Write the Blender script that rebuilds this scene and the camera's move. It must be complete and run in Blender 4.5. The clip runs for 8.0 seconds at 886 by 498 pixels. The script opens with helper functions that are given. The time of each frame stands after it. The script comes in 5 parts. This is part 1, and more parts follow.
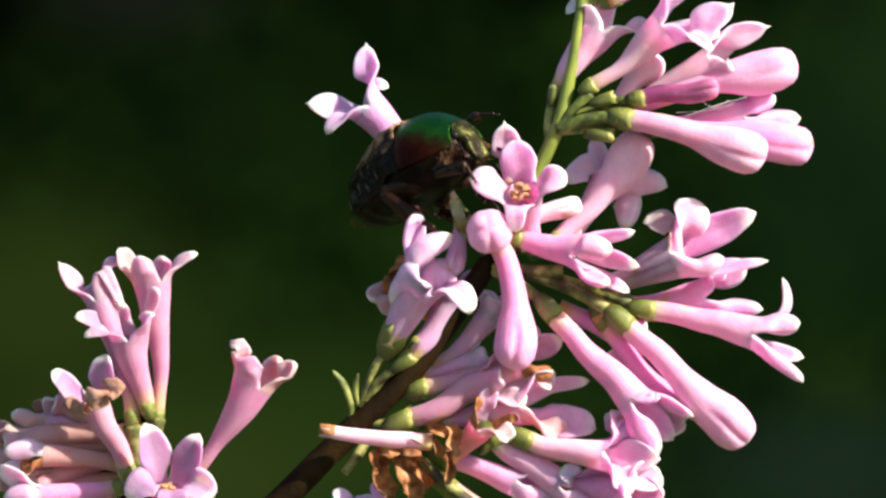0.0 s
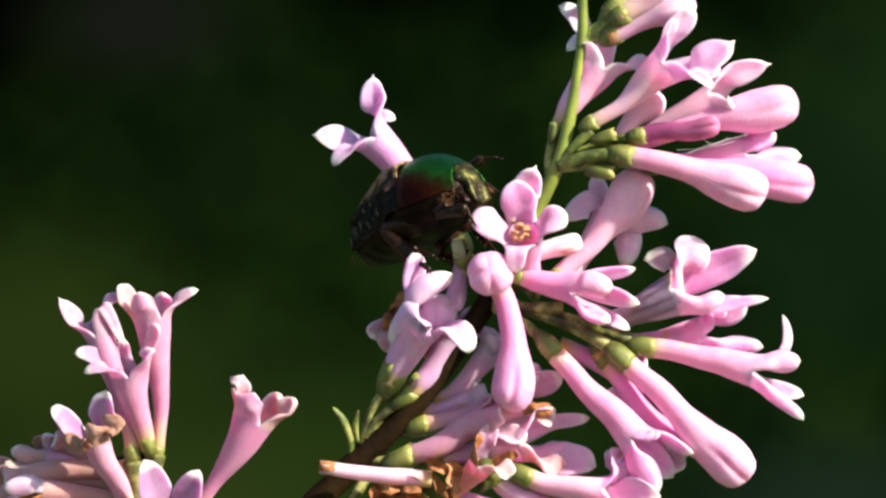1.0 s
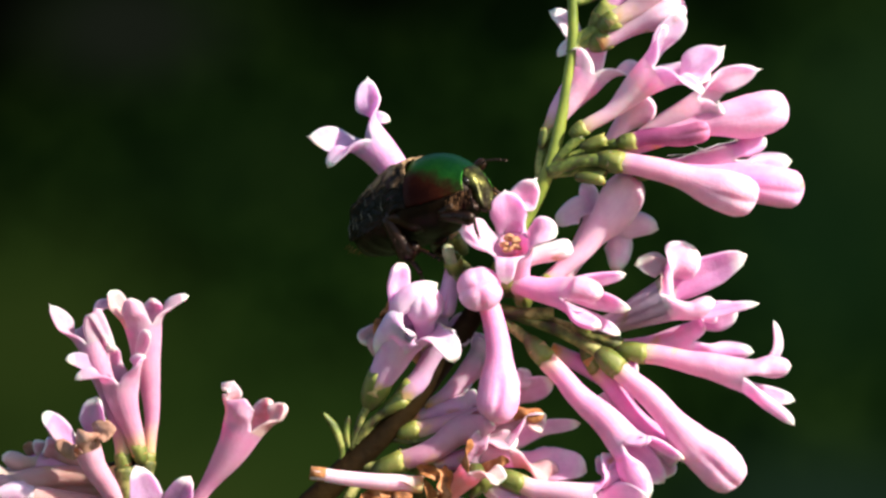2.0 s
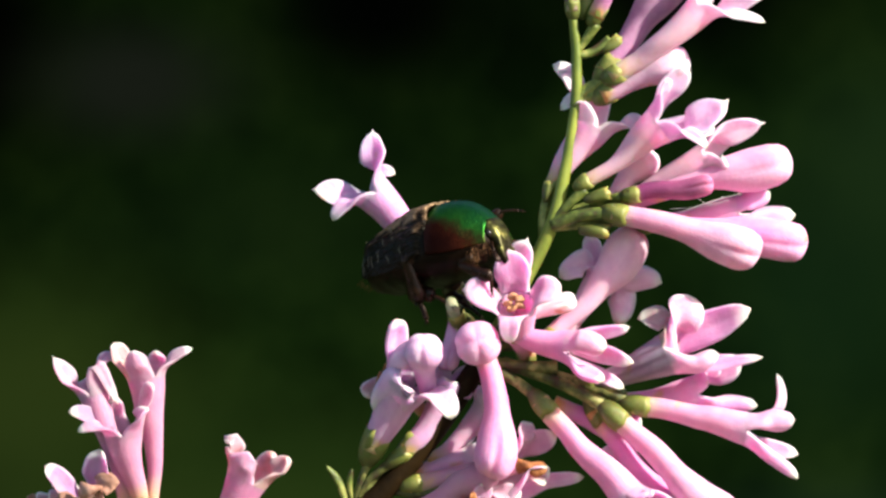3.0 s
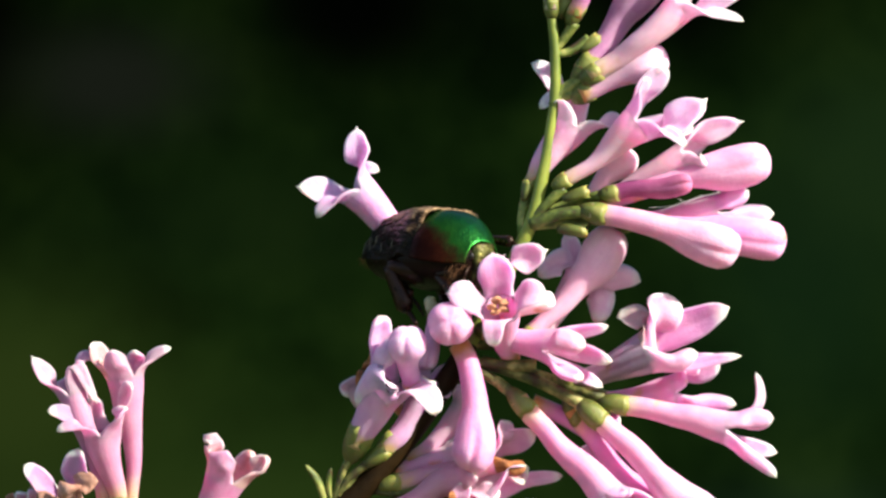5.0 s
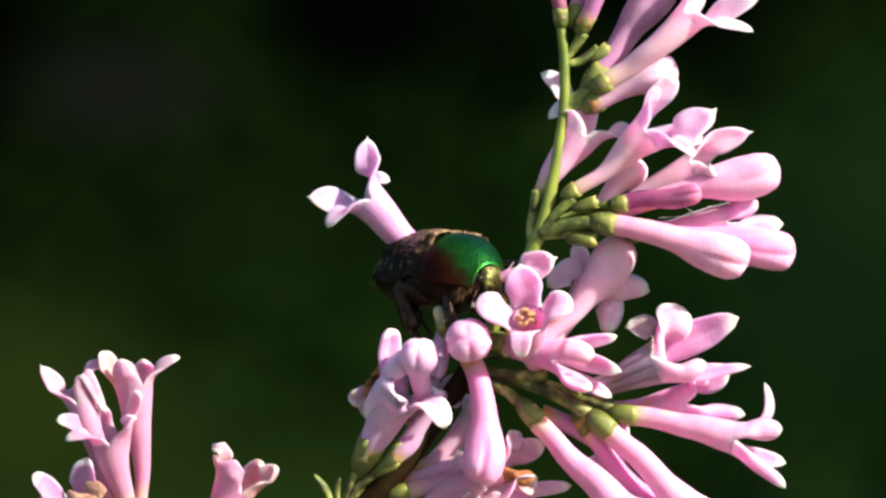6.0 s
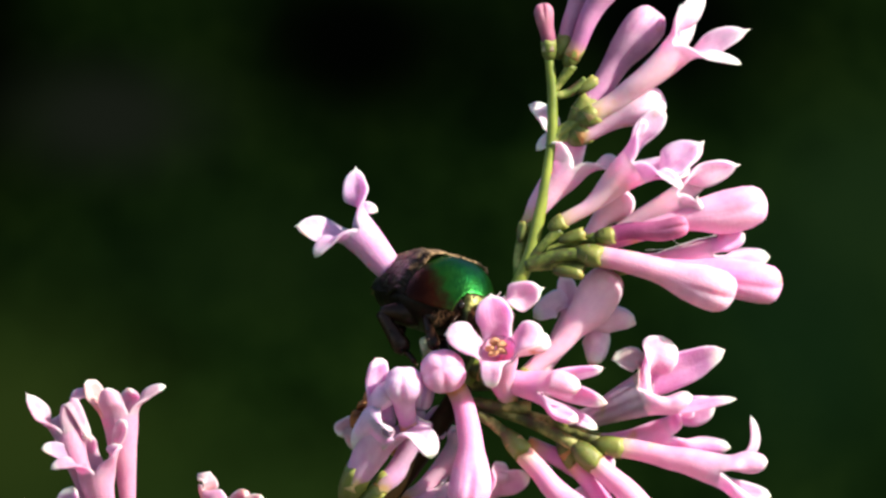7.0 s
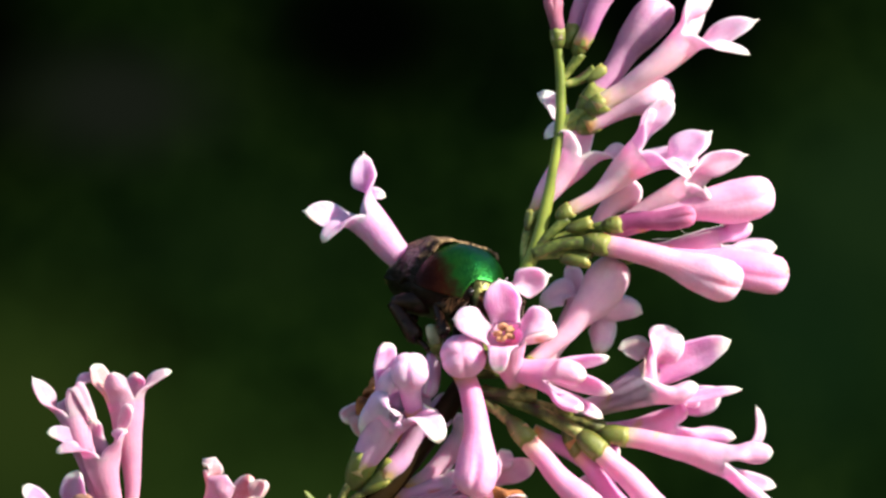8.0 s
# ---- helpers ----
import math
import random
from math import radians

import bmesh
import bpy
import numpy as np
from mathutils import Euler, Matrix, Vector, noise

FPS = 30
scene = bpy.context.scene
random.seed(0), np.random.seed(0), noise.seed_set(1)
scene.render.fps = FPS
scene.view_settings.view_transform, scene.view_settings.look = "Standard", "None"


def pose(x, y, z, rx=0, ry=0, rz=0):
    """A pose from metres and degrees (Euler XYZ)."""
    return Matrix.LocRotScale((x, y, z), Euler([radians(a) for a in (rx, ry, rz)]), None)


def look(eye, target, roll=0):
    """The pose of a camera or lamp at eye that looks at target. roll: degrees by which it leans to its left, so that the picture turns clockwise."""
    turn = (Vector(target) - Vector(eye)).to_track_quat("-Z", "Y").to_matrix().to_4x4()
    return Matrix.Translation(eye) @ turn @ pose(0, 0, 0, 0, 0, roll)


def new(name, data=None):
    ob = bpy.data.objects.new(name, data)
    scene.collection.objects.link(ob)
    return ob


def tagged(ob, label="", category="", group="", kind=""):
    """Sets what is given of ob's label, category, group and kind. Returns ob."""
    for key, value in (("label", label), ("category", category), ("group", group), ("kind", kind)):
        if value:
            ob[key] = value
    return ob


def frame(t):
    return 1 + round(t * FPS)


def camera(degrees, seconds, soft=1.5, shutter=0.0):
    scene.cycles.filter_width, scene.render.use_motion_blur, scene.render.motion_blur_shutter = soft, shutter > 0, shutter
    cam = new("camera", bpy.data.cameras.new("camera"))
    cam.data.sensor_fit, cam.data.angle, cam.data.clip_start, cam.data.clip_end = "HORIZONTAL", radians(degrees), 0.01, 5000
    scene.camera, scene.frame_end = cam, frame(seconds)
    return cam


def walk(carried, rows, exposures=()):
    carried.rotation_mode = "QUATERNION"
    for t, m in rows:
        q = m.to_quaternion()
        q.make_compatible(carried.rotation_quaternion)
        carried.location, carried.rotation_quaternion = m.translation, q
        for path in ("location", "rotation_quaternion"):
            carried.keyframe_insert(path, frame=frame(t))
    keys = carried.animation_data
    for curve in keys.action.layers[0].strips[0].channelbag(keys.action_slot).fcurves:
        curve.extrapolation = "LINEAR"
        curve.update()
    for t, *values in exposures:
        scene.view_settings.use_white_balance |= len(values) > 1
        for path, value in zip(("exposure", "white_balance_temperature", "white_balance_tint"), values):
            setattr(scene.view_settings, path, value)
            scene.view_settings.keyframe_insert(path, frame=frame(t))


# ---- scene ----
cam = camera(12.0, 8.0, soft=2.6)

# The camera turns on its spot, an arm's length before the flowers: seconds, yaw, pitch, roll in degrees
EYE = (0.0, -0.43877, 1.2)
PATH = [
    (0.0, 0.000, 0.000, 0.000), (0.5, -0.054, 0.257, -0.266), (1.0, 0.006, 0.501, 0.109),
    (1.2, -0.032, 0.505, 0.096), (2.3, -0.128, 0.697, 0.024), (2.5, -0.104, 0.873, 0.011),
    (2.7, -0.090, 1.010, 0.057), (2.8, -0.075, 1.117, 0.080), (3.0, -0.073, 1.300, 0.126),
    (3.5, -0.056, 1.363, 0.185), (4.0, -0.125, 1.320, 0.199), (4.5, -0.288, 1.227, 0.031),
    (4.7, -0.404, 1.202, 0.051), (5.8, -0.167, 1.660, 0.158), (6.0, -0.238, 1.418, 0.178),
    (6.2, -0.380, 1.189, -0.020), (6.4, -0.484, 1.156, -0.219), (6.5, -0.496, 1.259, -0.318),
    (6.6, -0.478, 1.361, -0.145), (6.8, -0.467, 1.644, 0.203), (7.0, -0.413, 1.839, 0.551),
    (7.5, -0.357, 1.811, 0.420), (8.0, -0.320, 1.667, 1.063)]
walk(cam, [(t, pose(*EYE, 90 + pitch, 0, yaw) @ pose(0, 0, 0, 0, 0, roll)) for t, yaw, pitch, roll in PATH],
     exposures=[(0.0, 1.0), (8.0, 1.0)])

# ---- world and sun ----
TO_SUN = Vector((0.73, -0.40, 0.55)).normalized()
world = bpy.data.worlds.new("sky")
scene.world = world
world.use_nodes = True
_n = world.node_tree.nodes
sky = _n.new("ShaderNodeTexSky")
sky.sky_type, sky.sun_disc = "NISHITA", False
sky.sun_elevation = math.asin(TO_SUN.z)
sky.sun_rotation = math.atan2(TO_SUN.x, TO_SUN.y)
world.node_tree.links.new(sky.outputs[0], _n["Background"].inputs[0])
_n["Background"].inputs[1].default_value = 0.080
sun_data = bpy.data.lights.new("sun", "SUN")
sun_data.energy, sun_data.angle, sun_data.color = 5.0, radians(0.6), (1.0, 0.92, 0.78)
sun = new("sun", sun_data)
sun.matrix_world = look(TO_SUN * 5, (0, 0, 0))

# ---- materials ----


class Nodes:
    """A node material with a short way to add nodes and links."""

    def __init__(self, name):
        self.mat = bpy.data.materials.new(name)
        self.mat.use_nodes = True
        self.tree = self.mat.node_tree
        self.bsdf = self.tree.nodes["Principled BSDF"]
        self.out = self.tree.nodes["Material Output"]

    def add(self, kind, **values):
        node = self.tree.nodes.new("ShaderNode" + kind)
        for key, value in values.items():
            node.inputs[key.replace("_", " ")].default_value = value
        return node

    def link(self, a, b):
        self.tree.links.new(a, b)

    def noise(self, scale, detail=3.0, rough=0.55, space="Object"):
        tex = self.add("TexNoise", Scale=scale, Detail=detail, Roughness=rough)
        self.link(self.add("TexCoord").outputs[space], tex.inputs["Vector"])
        return tex.outputs["Fac"]

    def ramp(self, fac, stops):
        node = self.add("ValToRGB")
        els = node.color_ramp.elements
        while len(els) < len(stops):
            els.new(0.5)
        for el, (at, col) in zip(els, stops):
            el.position, el.color = at, (*col, 1)
        self.link(fac, node.inputs[0])
        return node.outputs[0]

    def mix(self, fac, a, b, mode="MIX"):
        node = self.tree.nodes.new("ShaderNodeMix")
        node.data_type, node.blend_type = "RGBA", mode
        for socket, value in ((node.inputs[0], fac), (node.inputs[6], a), (node.inputs[7], b)):
            if isinstance(value, (int, float)):
                socket.default_value = value
            elif isinstance(value, tuple):
                socket.default_value = (*value, 1)
            else:
                self.link(value, socket)
        return node.outputs[2]

    def math(self, op, a, b=0.0, clamp=False):
        node = self.tree.nodes.new("ShaderNodeMath")
        node.operation, node.use_clamp = op, clamp
        for socket, value in ((node.inputs[0], a), (node.inputs[1], b)):
            if isinstance(value, (int, float)):
                socket.default_value = value
            else:
                self.link(value, socket)
        return node.outputs[0]

    def along(self):
        """How far along its piece a point lies, 0 at the base, 1 at the tip, and how far round it."""
        split = self.add("SeparateXYZ")
        self.link(self.add("UVMap").outputs[0], split.inputs[0])
        return split.outputs[0], split.outputs[1]

    def bump(self, height, strength, distance):
        node = self.add("Bump", Strength=strength, Distance=distance)
        self.link(height, node.inputs["Height"])
        self.link(node.outputs[0], self.bsdf.inputs["Normal"])


def petal_material(name, base, tip, vein, glow=0.8, rough=0.55, specks=8.0):
    m = Nodes(name)
    u, v = m.along()
    col = m.ramp(u, [(0.0, (0.36, 0.31, 0.10)), (0.05, (0.58, 0.42, 0.22)), (0.15, base), (0.55, tuple((a + b) / 2 for a, b in zip(base, tip))), (0.9, tip), (0.955, (0.90, 0.76, 0.74)), (1.0, (0.80, 0.62, 0.44))])
    blotch = m.noise(420.0, 4.0)
    col = m.mix(m.math("MULTIPLY", m.math("SUBTRACT", blotch, 0.42, True), 2.1, True), col, vein)
    # fine veins run along the piece
    wave = m.add("TexNoise", Scale=1.0, Detail=2.0)
    stretch = m.add("CombineXYZ")
    m.link(m.math("MULTIPLY", v, 46.0), stretch.inputs[0])
    m.link(m.math("MULTIPLY", u, 2.0), stretch.inputs[1])
    m.link(stretch.outputs[0], wave.inputs["Vector"])
    col = m.mix(m.math("MULTIPLY", m.math("SUBTRACT", wave.outputs["Fac"], 0.5, True), 0.9, True), col, vein)
    # a few dry ochre specks
    speck = m.noise(300.0, 2.5, 0.5)
    foot = m.math("MULTIPLY", m.math("SUBTRACT", 0.16, u, True), 1.3)
    col = m.mix(m.math("MULTIPLY", m.math("SUBTRACT", m.math("ADD", speck, foot), 0.66, True), specks, True), col, (0.62, 0.33, 0.14))
    info = m.add("ObjectInfo")
    hue = m.add("HueSaturation")
    m.link(m.math("ADD", m.math("MULTIPLY", info.outputs["Random"], 0.03), 0.485), hue.inputs["Hue"])
    m.link(m.math("ADD", m.math("MULTIPLY", info.outputs["Random"], -0.25), 1.12), hue.inputs["Saturation"])
    m.link(col, hue.inputs["Color"])
    m.link(hue.outputs[0], m.bsdf.inputs["Base Color"])
    m.bsdf.inputs["Roughness"].default_value = rough
    m.bsdf.inputs["Specular IOR Level"].default_value = 0.35
    m.bsdf.inputs["Subsurface Weight"].default_value = glow
    m.bsdf.inputs["Subsurface Radius"].default_value = (1.0, 0.55, 0.75)
    m.bsdf.inputs["Subsurface Scale"].default_value = 0.0020
    m.bump(m.math("ADD", m.noise(2600.0, 3.0), m.math("MULTIPLY", wave.outputs["Fac"], 0.5)), 0.32, 0.0002)
    return m.mat


def plain_material(name, stops, scale, rough=0.6, bump=0.3, metal=0.0, detail=4.0, glow=0.0, depth=0.0002, gloss=0.5):
    m = Nodes(name)
    fac = m.noise(scale, detail)
    m.link(m.ramp(fac, stops), m.bsdf.inputs["Base Color"])
    m.bsdf.inputs["Roughness"].default_value = rough
    m.bsdf.inputs["Metallic"].default_value = metal
    m.bsdf.inputs["Specular IOR Level"].default_value = gloss
    m.bsdf.inputs["Subsurface Weight"].default_value = glow
    m.bsdf.inputs["Subsurface Scale"].default_value = 0.001
    m.bump(m.noise(scale * 4, 3.0), bump, depth)
    return m.mat


def calyx_material():
    """Yellow-green cup, olive below, its teeth paler and browned in places."""
    m = Nodes("calyx_cup")
    u, v = m.along()
    fac = m.math("ADD", m.math("MULTIPLY", u, 0.55), m.math("MULTIPLY", m.noise(420.0, 4.0), 0.75))
    col = m.ramp(fac, [(0.30, (0.046, 0.043, 0.010)), (0.48, (0.074, 0.086, 0.014)), (0.74, (0.150, 0.175, 0.032)), (1.0, (0.34, 0.33, 0.085))])
    brown = m.noise(260.0, 3.0)
    col = m.mix(m.math("MULTIPLY", m.math("SUBTRACT", brown, 0.63, True), 5.0, True), col, (0.12, 0.06, 0.03))
    m.link(col, m.bsdf.inputs["Base Color"])
    m.bsdf.inputs["Roughness"].default_value = 0.5
    m.bsdf.inputs["Subsurface Weight"].default_value = 0.25
    m.bsdf.inputs["Subsurface Scale"].default_value = 0.001
    m.bump(m.noise(1300.0, 3.0), 0.4, 0.0002)
    return m.mat


PINK = petal_material("pink_petal", (0.75, 0.315, 0.54), (0.86, 0.455, 0.67), (0.60, 0.22, 0.45))
PALE = petal_material("pale_petal", (0.84, 0.45, 0.60), (0.93, 0.62, 0.755), (0.72, 0.37, 0.55))
LILAC = petal_material("lilac_petal", (0.64, 0.325, 0.56), (0.81, 0.53, 0.745), (0.55, 0.23, 0.51))
# WHITE: pale petal bleached to paint full sun onto the small tube c1
WHITE = petal_material("sunlit_white_petal", (0.88, 0.70, 0.70), (0.93, 0.80, 0.82), (0.84, 0.60, 0.66))
MAUVE = petal_material("mauve_bud", (0.48, 0.21, 0.39), (0.68, 0.38, 0.56), (0.34, 0.10, 0.30))
DEEP = petal_material("deep_bud", (0.26, 0.05, 0.15), (0.52, 0.19, 0.31), (0.18, 0.03, 0.11), specks=0.0)
FADED = petal_material("faded_petal", (0.56, 0.28, 0.27), (0.61, 0.36, 0.40), (0.52, 0.23, 0.19), rough=0.65)
# DUSK: wilting lilac, also darkened to paint in the side panicle's shade
DUSK = petal_material("wilting_shaded_petal", (0.55, 0.27, 0.37), (0.62, 0.36, 0.48), (0.50, 0.20, 0.34))
# VIOLET: mauve lobes with the shade they stand in mixed into the colour
VIOLET = petal_material("violet_shaded_petal", (0.41, 0.19, 0.34), (0.44, 0.26, 0.42), (0.40, 0.18, 0.38))
BROWN = plain_material("withered_petal", [(0.30, (0.10, 0.028, 0.008)), (0.5, (0.34, 0.12, 0.032)), (0.72, (0.60, 0.30, 0.15))], 650, 0.75, 0.6)
WILT = plain_material("wilted_petal", [(0.25, (0.16, 0.06, 0.035)), (0.5, (0.38, 0.20, 0.14)), (0.75, (0.56, 0.36, 0.36))], 420, 0.7, 0.5)
OCHRE = plain_material("anther", [(0.3, (0.45, 0.19, 0.08)), (0.7, (0.66, 0.36, 0.21))], 2500, 0.8, 0.6)
GREEN = plain_material("calyx_green", [(0.36, (0.050, 0.028, 0.012)), (0.44, (0.055, 0.060, 0.012)), (0.53, (0.12, 0.13, 0.026)), (0.64, (0.33, 0.31, 0.10))], 520, 0.65, 0.5, glow=0.2)
CALYX = calyx_material()
STALK = plain_material("stalk_green", [(0.3, (0.110, 0.155, 0.018)), (0.7, (0.31, 0.36, 0.055))], 260, 0.45, 0.3, glow=0.1)
SHOOT = plain_material("pedicel_green", [(0.36, (0.075, 0.038, 0.016)), (0.44, (0.060, 0.085, 0.015)), (0.54, (0.14, 0.18, 0.030)), (0.66, (0.31, 0.32, 0.085))], 480, 0.55, 0.4, glow=0.1)
OVARY = plain_material("ovary_green", [(0.3, (0.20, 0.24, 0.10)), (0.7, (0.46, 0.46, 0.30))], 700, 0.5, 0.3, glow=0.2)
SILK = plain_material("silk", [(0.3, (0.6, 0.6, 0.6)), (0.7, (0.8, 0.8, 0.8))], 900, 0.4, 0.1)
BARK = plain_material("stem_brown", [(0.3, (0.007, 0.0040, 0.0013)), (0.7, (0.026, 0.0140, 0.0040))], 300, 0.6, 0.6, gloss=0.08)

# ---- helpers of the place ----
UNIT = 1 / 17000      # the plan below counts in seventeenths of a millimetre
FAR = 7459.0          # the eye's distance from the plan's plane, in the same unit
ORIGIN = {}


def plan(x, y, d=0.0):
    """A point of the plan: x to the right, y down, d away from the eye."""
    k = 1 + d / FAR
    return Vector(((x - 784) * k, d, (441 - y) * k))


def place(v):
    return Vector(v) * UNIT + Vector((0, 0, 1.2))


def part(name, bm, material, parent, label="", origin=None):
    """Links a bmesh, drawn in the plan's space, as one mesh object under its thing or part."""
    bm.normal_update()
    at = place(origin) if origin is not None else (ORIGIN[parent] if parent else Vector((0, 0, 0)))
    for vert in bm.verts:
        vert.co = place(vert.co) - at
    mesh = bpy.data.meshes.new(name)
    bm.to_mesh(mesh)
    bm.free()
    for face in mesh.polygons:
        face.use_smooth = True
    mesh.materials.append(material)
    ob = new(name, mesh)
    ORIGIN[ob] = at
    if parent:
        ob.parent = parent
        ob.location = at - ORIGIN[parent]
    else:
        ob.location = at
    if label:
        tagged(ob, label)
    return ob


def bezier(a, b, c, n):
    return [a * (1 - t) ** 2 + b * 2 * t * (1 - t) + c * t * t for t in (i / n for i in range(n + 1))]


def spline(points, n):
    """A smooth line through points, n steps between each two."""
    pts = [points[0] * 2 - points[1], *points, points[-1] * 2 - points[-2]]
    out = []
    for a, b, c, d in zip(pts, pts[1:], pts[2:], pts[3:]):
        for i in range(n):
            t = i / n
            out.append(0.5 * (2 * b + (c - a) * t + (2 * a - 5 * b + 4 * c - d) * t * t + (3 * b - a - 3 * c + d) * t ** 3))
    return [*out, points[-1].copy()]


def across_path(path):
    """Two directions across the path at each of its points, without twist."""
    side = None
    out = []
    for i, p in enumerate(path):
        tangent = (path[min(i + 1, len(path) - 1)] - path[max(i - 1, 0)]).normalized()
        if side is None:
            side = tangent.cross(Vector((0, 1, 0)))
            if side.length < 0.2:
                side = tangent.cross(Vector((1, 0, 0)))
        side = (side - tangent * side.dot(tangent)).normalized()
        out.append((side.copy(), tangent.cross(side).normalized(), tangent))
    return out


def sweep(bm, path, radius, seg=14, close=(True, True), us=None):
    """A round body along a path; radius(i, angle) gives its half thickness. Returns its rings."""
    uv = bm.loops.layers.uv.verify()
    fr = across_path(path)
    rings = []
    for i, (p, (a, b, _)) in enumerate(zip(path, fr)):
        rings.append([bm.verts.new(p + (a * math.cos(w) + b * math.sin(w)) * radius(i, w))
                      for w in (2 * math.pi * j / seg for j in range(seg))])
    n = len(path) - 1
    us = us or [i / n for i in range(n + 1)]
    for i in range(n):
        for j in range(seg):
            k = (j + 1) % seg
            face = bm.faces.new((rings[i][j], rings[i][k], rings[i + 1][k], rings[i + 1][j]))
            for loop, (s, t) in zip(face.loops, ((i, j), (i, j + 1), (i + 1, j + 1), (i + 1, j))):
                loop[uv].uv = (us[s], t / seg)
    for end, ring, s in ((close[0], rings[0][::-1], 0), (close[1], rings[-1], n)):
        if end:
            face = bm.faces.new(ring)
            for loop in face.loops:
                loop[uv].uv = (us[s], 0.5)
    return rings


def smooth(a, b, x):
    t = min(max((x - a) / (b - a), 0), 1)
    return t * t * (3 - 2 * t)


def wobble(v, scale, amount):
    return Vector(noise.noise_vector(v * scale)) * amount


def petal_mesh(start, control, tip, across, half, cup, thick, crumple=0.0, nu=24, nv=12):
    """One thick leaf or dry petal along a curve, its blade cupped across its width."""
    bm = bmesh.new()
    uv = bm.loops.layers.uv.verify()
    line = bezier(start, control, tip, nu)
    top, low = [], []
    for i, p in enumerate(line):
        u = i / nu
        tangent = (line[min(i + 1, nu)] - line[max(i - 1, 0)]).normalized()
        side = (across - tangent * across.dot(tangent)).normalized()
        up = tangent.cross(side).normalized()
        w = half * (0.66 + 0.34 * smooth(0.1, 0.5, u)) * max(1 - max((min(u / 0.985, 1.0) - 0.42) / 0.58, 0.0) ** 3, 0.0) ** 0.5
        if u > 0.8:
            w = max(w, half * 0.22 * min((1 - u) / 0.06, 1.0))
        rows = ([], [])
        for j in range(nv + 1):
            s = 2 * j / nv - 1
            roll_in = 0.2 * smooth(0.7, 1.0, abs(s))
            base = p + side * s * w * (1 - 0.10 * roll_in) + up * (cup * s * s + roll_in) * w
            # a shallow groove runs down the middle
            base -= up * 0.07 * half * math.exp(-(s / 0.22) ** 2) * (1 - smooth(0.7, 1, u))
            base += wobble(base, 0.045, crumple * half * smooth(0.05, 0.4, u)) if crumple else wobble(base, 0.022, 0.10 * half * smooth(0.2, 0.6, u))
            rim = (1 - abs(s) ** 4) * (1 - smooth(0.9, 1.0, u))
            if j in (0, nv) or i == nu:
                vert = bm.verts.new(base)
                rows[0].append(vert), rows[1].append(vert)
            else:
                rows[0].append(bm.verts.new(base + up * thick * rim * 0.5))
                rows[1].append(bm.verts.new(base - up * thick * rim * 0.5))
        top.append(rows[0]), low.append(rows[1])
    for i in range(nu):
        for j in range(nv):
            for grid, flip in ((top, False), (low, True)):
                spots = [(i, j), (i, j + 1), (i + 1, j + 1), (i + 1, j)]
                if flip:
                    spots.reverse()
                seen = []
                for q, t in spots:
                    if grid[q][t] not in [v for v, _ in seen]:
                        seen.append((grid[q][t], (q / nu, t / nv)))
                if len(seen) < 3 or bm.faces.get([v for v, _ in seen]):
                    continue
                face = bm.faces.new([v for v, _ in seen])
                for loop, (_, spot) in zip(face.loops, seen):
                    loop[uv].uv = spot
    bmesh.ops.recalc_face_normals(bm, faces=bm.faces)
    return bm


def calyx_mesh(b, axis, r, length):
    """A small green cup round the tube's foot, its rim drawn out in four low uneven teeth."""
    bm = bmesh.new()
    steps = (0, 0.05, 0.15, 0.32, 0.52, 0.74, 0.92)
    path = [b + axis * length * (t - 0.42) for t in steps]
    shape = (0.36, 0.53, 0.72, 0.90, 0.99, 1.02, 1.0)
    spin = b.x * 0.7
    rings = sweep(bm, path, lambda i, w: r * shape[i] * (1 + 0.16 * noise.noise(path[i] * 0.03 + Vector((math.cos(w), math.sin(w), 0)))), 24, (True, False), us=steps)
    for j, vert in enumerate(rings[-1]):
        tooth = abs(math.cos(math.pi * j / 6 + spin)) ** 1.6
        vert.co += axis * length * (0.08 * tooth - 0.03) * (1 + 0.4 * noise.noise(b * 0.1 + Vector((j // 6 * 3.1, 0, 0))))
    inner = [bm.verts.new(v.co + (b + axis * (v.co - b).dot(axis) - v.co) * 0.14 - axis * length * 0.04) for v in rings[-1]]
    for j in range(24):
        bm.faces.new((rings[-1][j], rings[-1][(j + 1) % 24], inner[(j + 1) % 24], inner[j]))
    return bm


def linked(name, bm, faces, normals, material, parent, label, at):
    """Some faces of a bmesh as one mesh object that keeps the shading of the whole."""
    uv = bm.loops.layers.uv.active
    verts, index = [], {}
    for face in faces:
        for vert in face.verts:
            if vert not in index:
                index[vert] = len(verts)
                verts.append(vert)
    mesh = bpy.data.meshes.new(name)
    mesh.from_pydata([place(v.co) - at for v in verts], [], [[index[v] for v in f.verts] for f in faces])
    layer = mesh.uv_layers.new(name="UVMap")
    layer.data.foreach_set("uv", [x for f in faces for loop in f.loops for x in loop[uv].uv])
    for face in mesh.polygons:
        face.use_smooth = True
    mesh.normals_split_custom_set_from_vertices([normals[v] for v in verts])
    mesh.materials.append(material)
    ob = new(name, mesh)
    ORIGIN[ob] = at
    if parent:
        ob.parent = parent
        ob.location = at - ORIGIN[parent]
    else:
        ob.location = at
    if label:
        tagged(ob, label)
    return ob


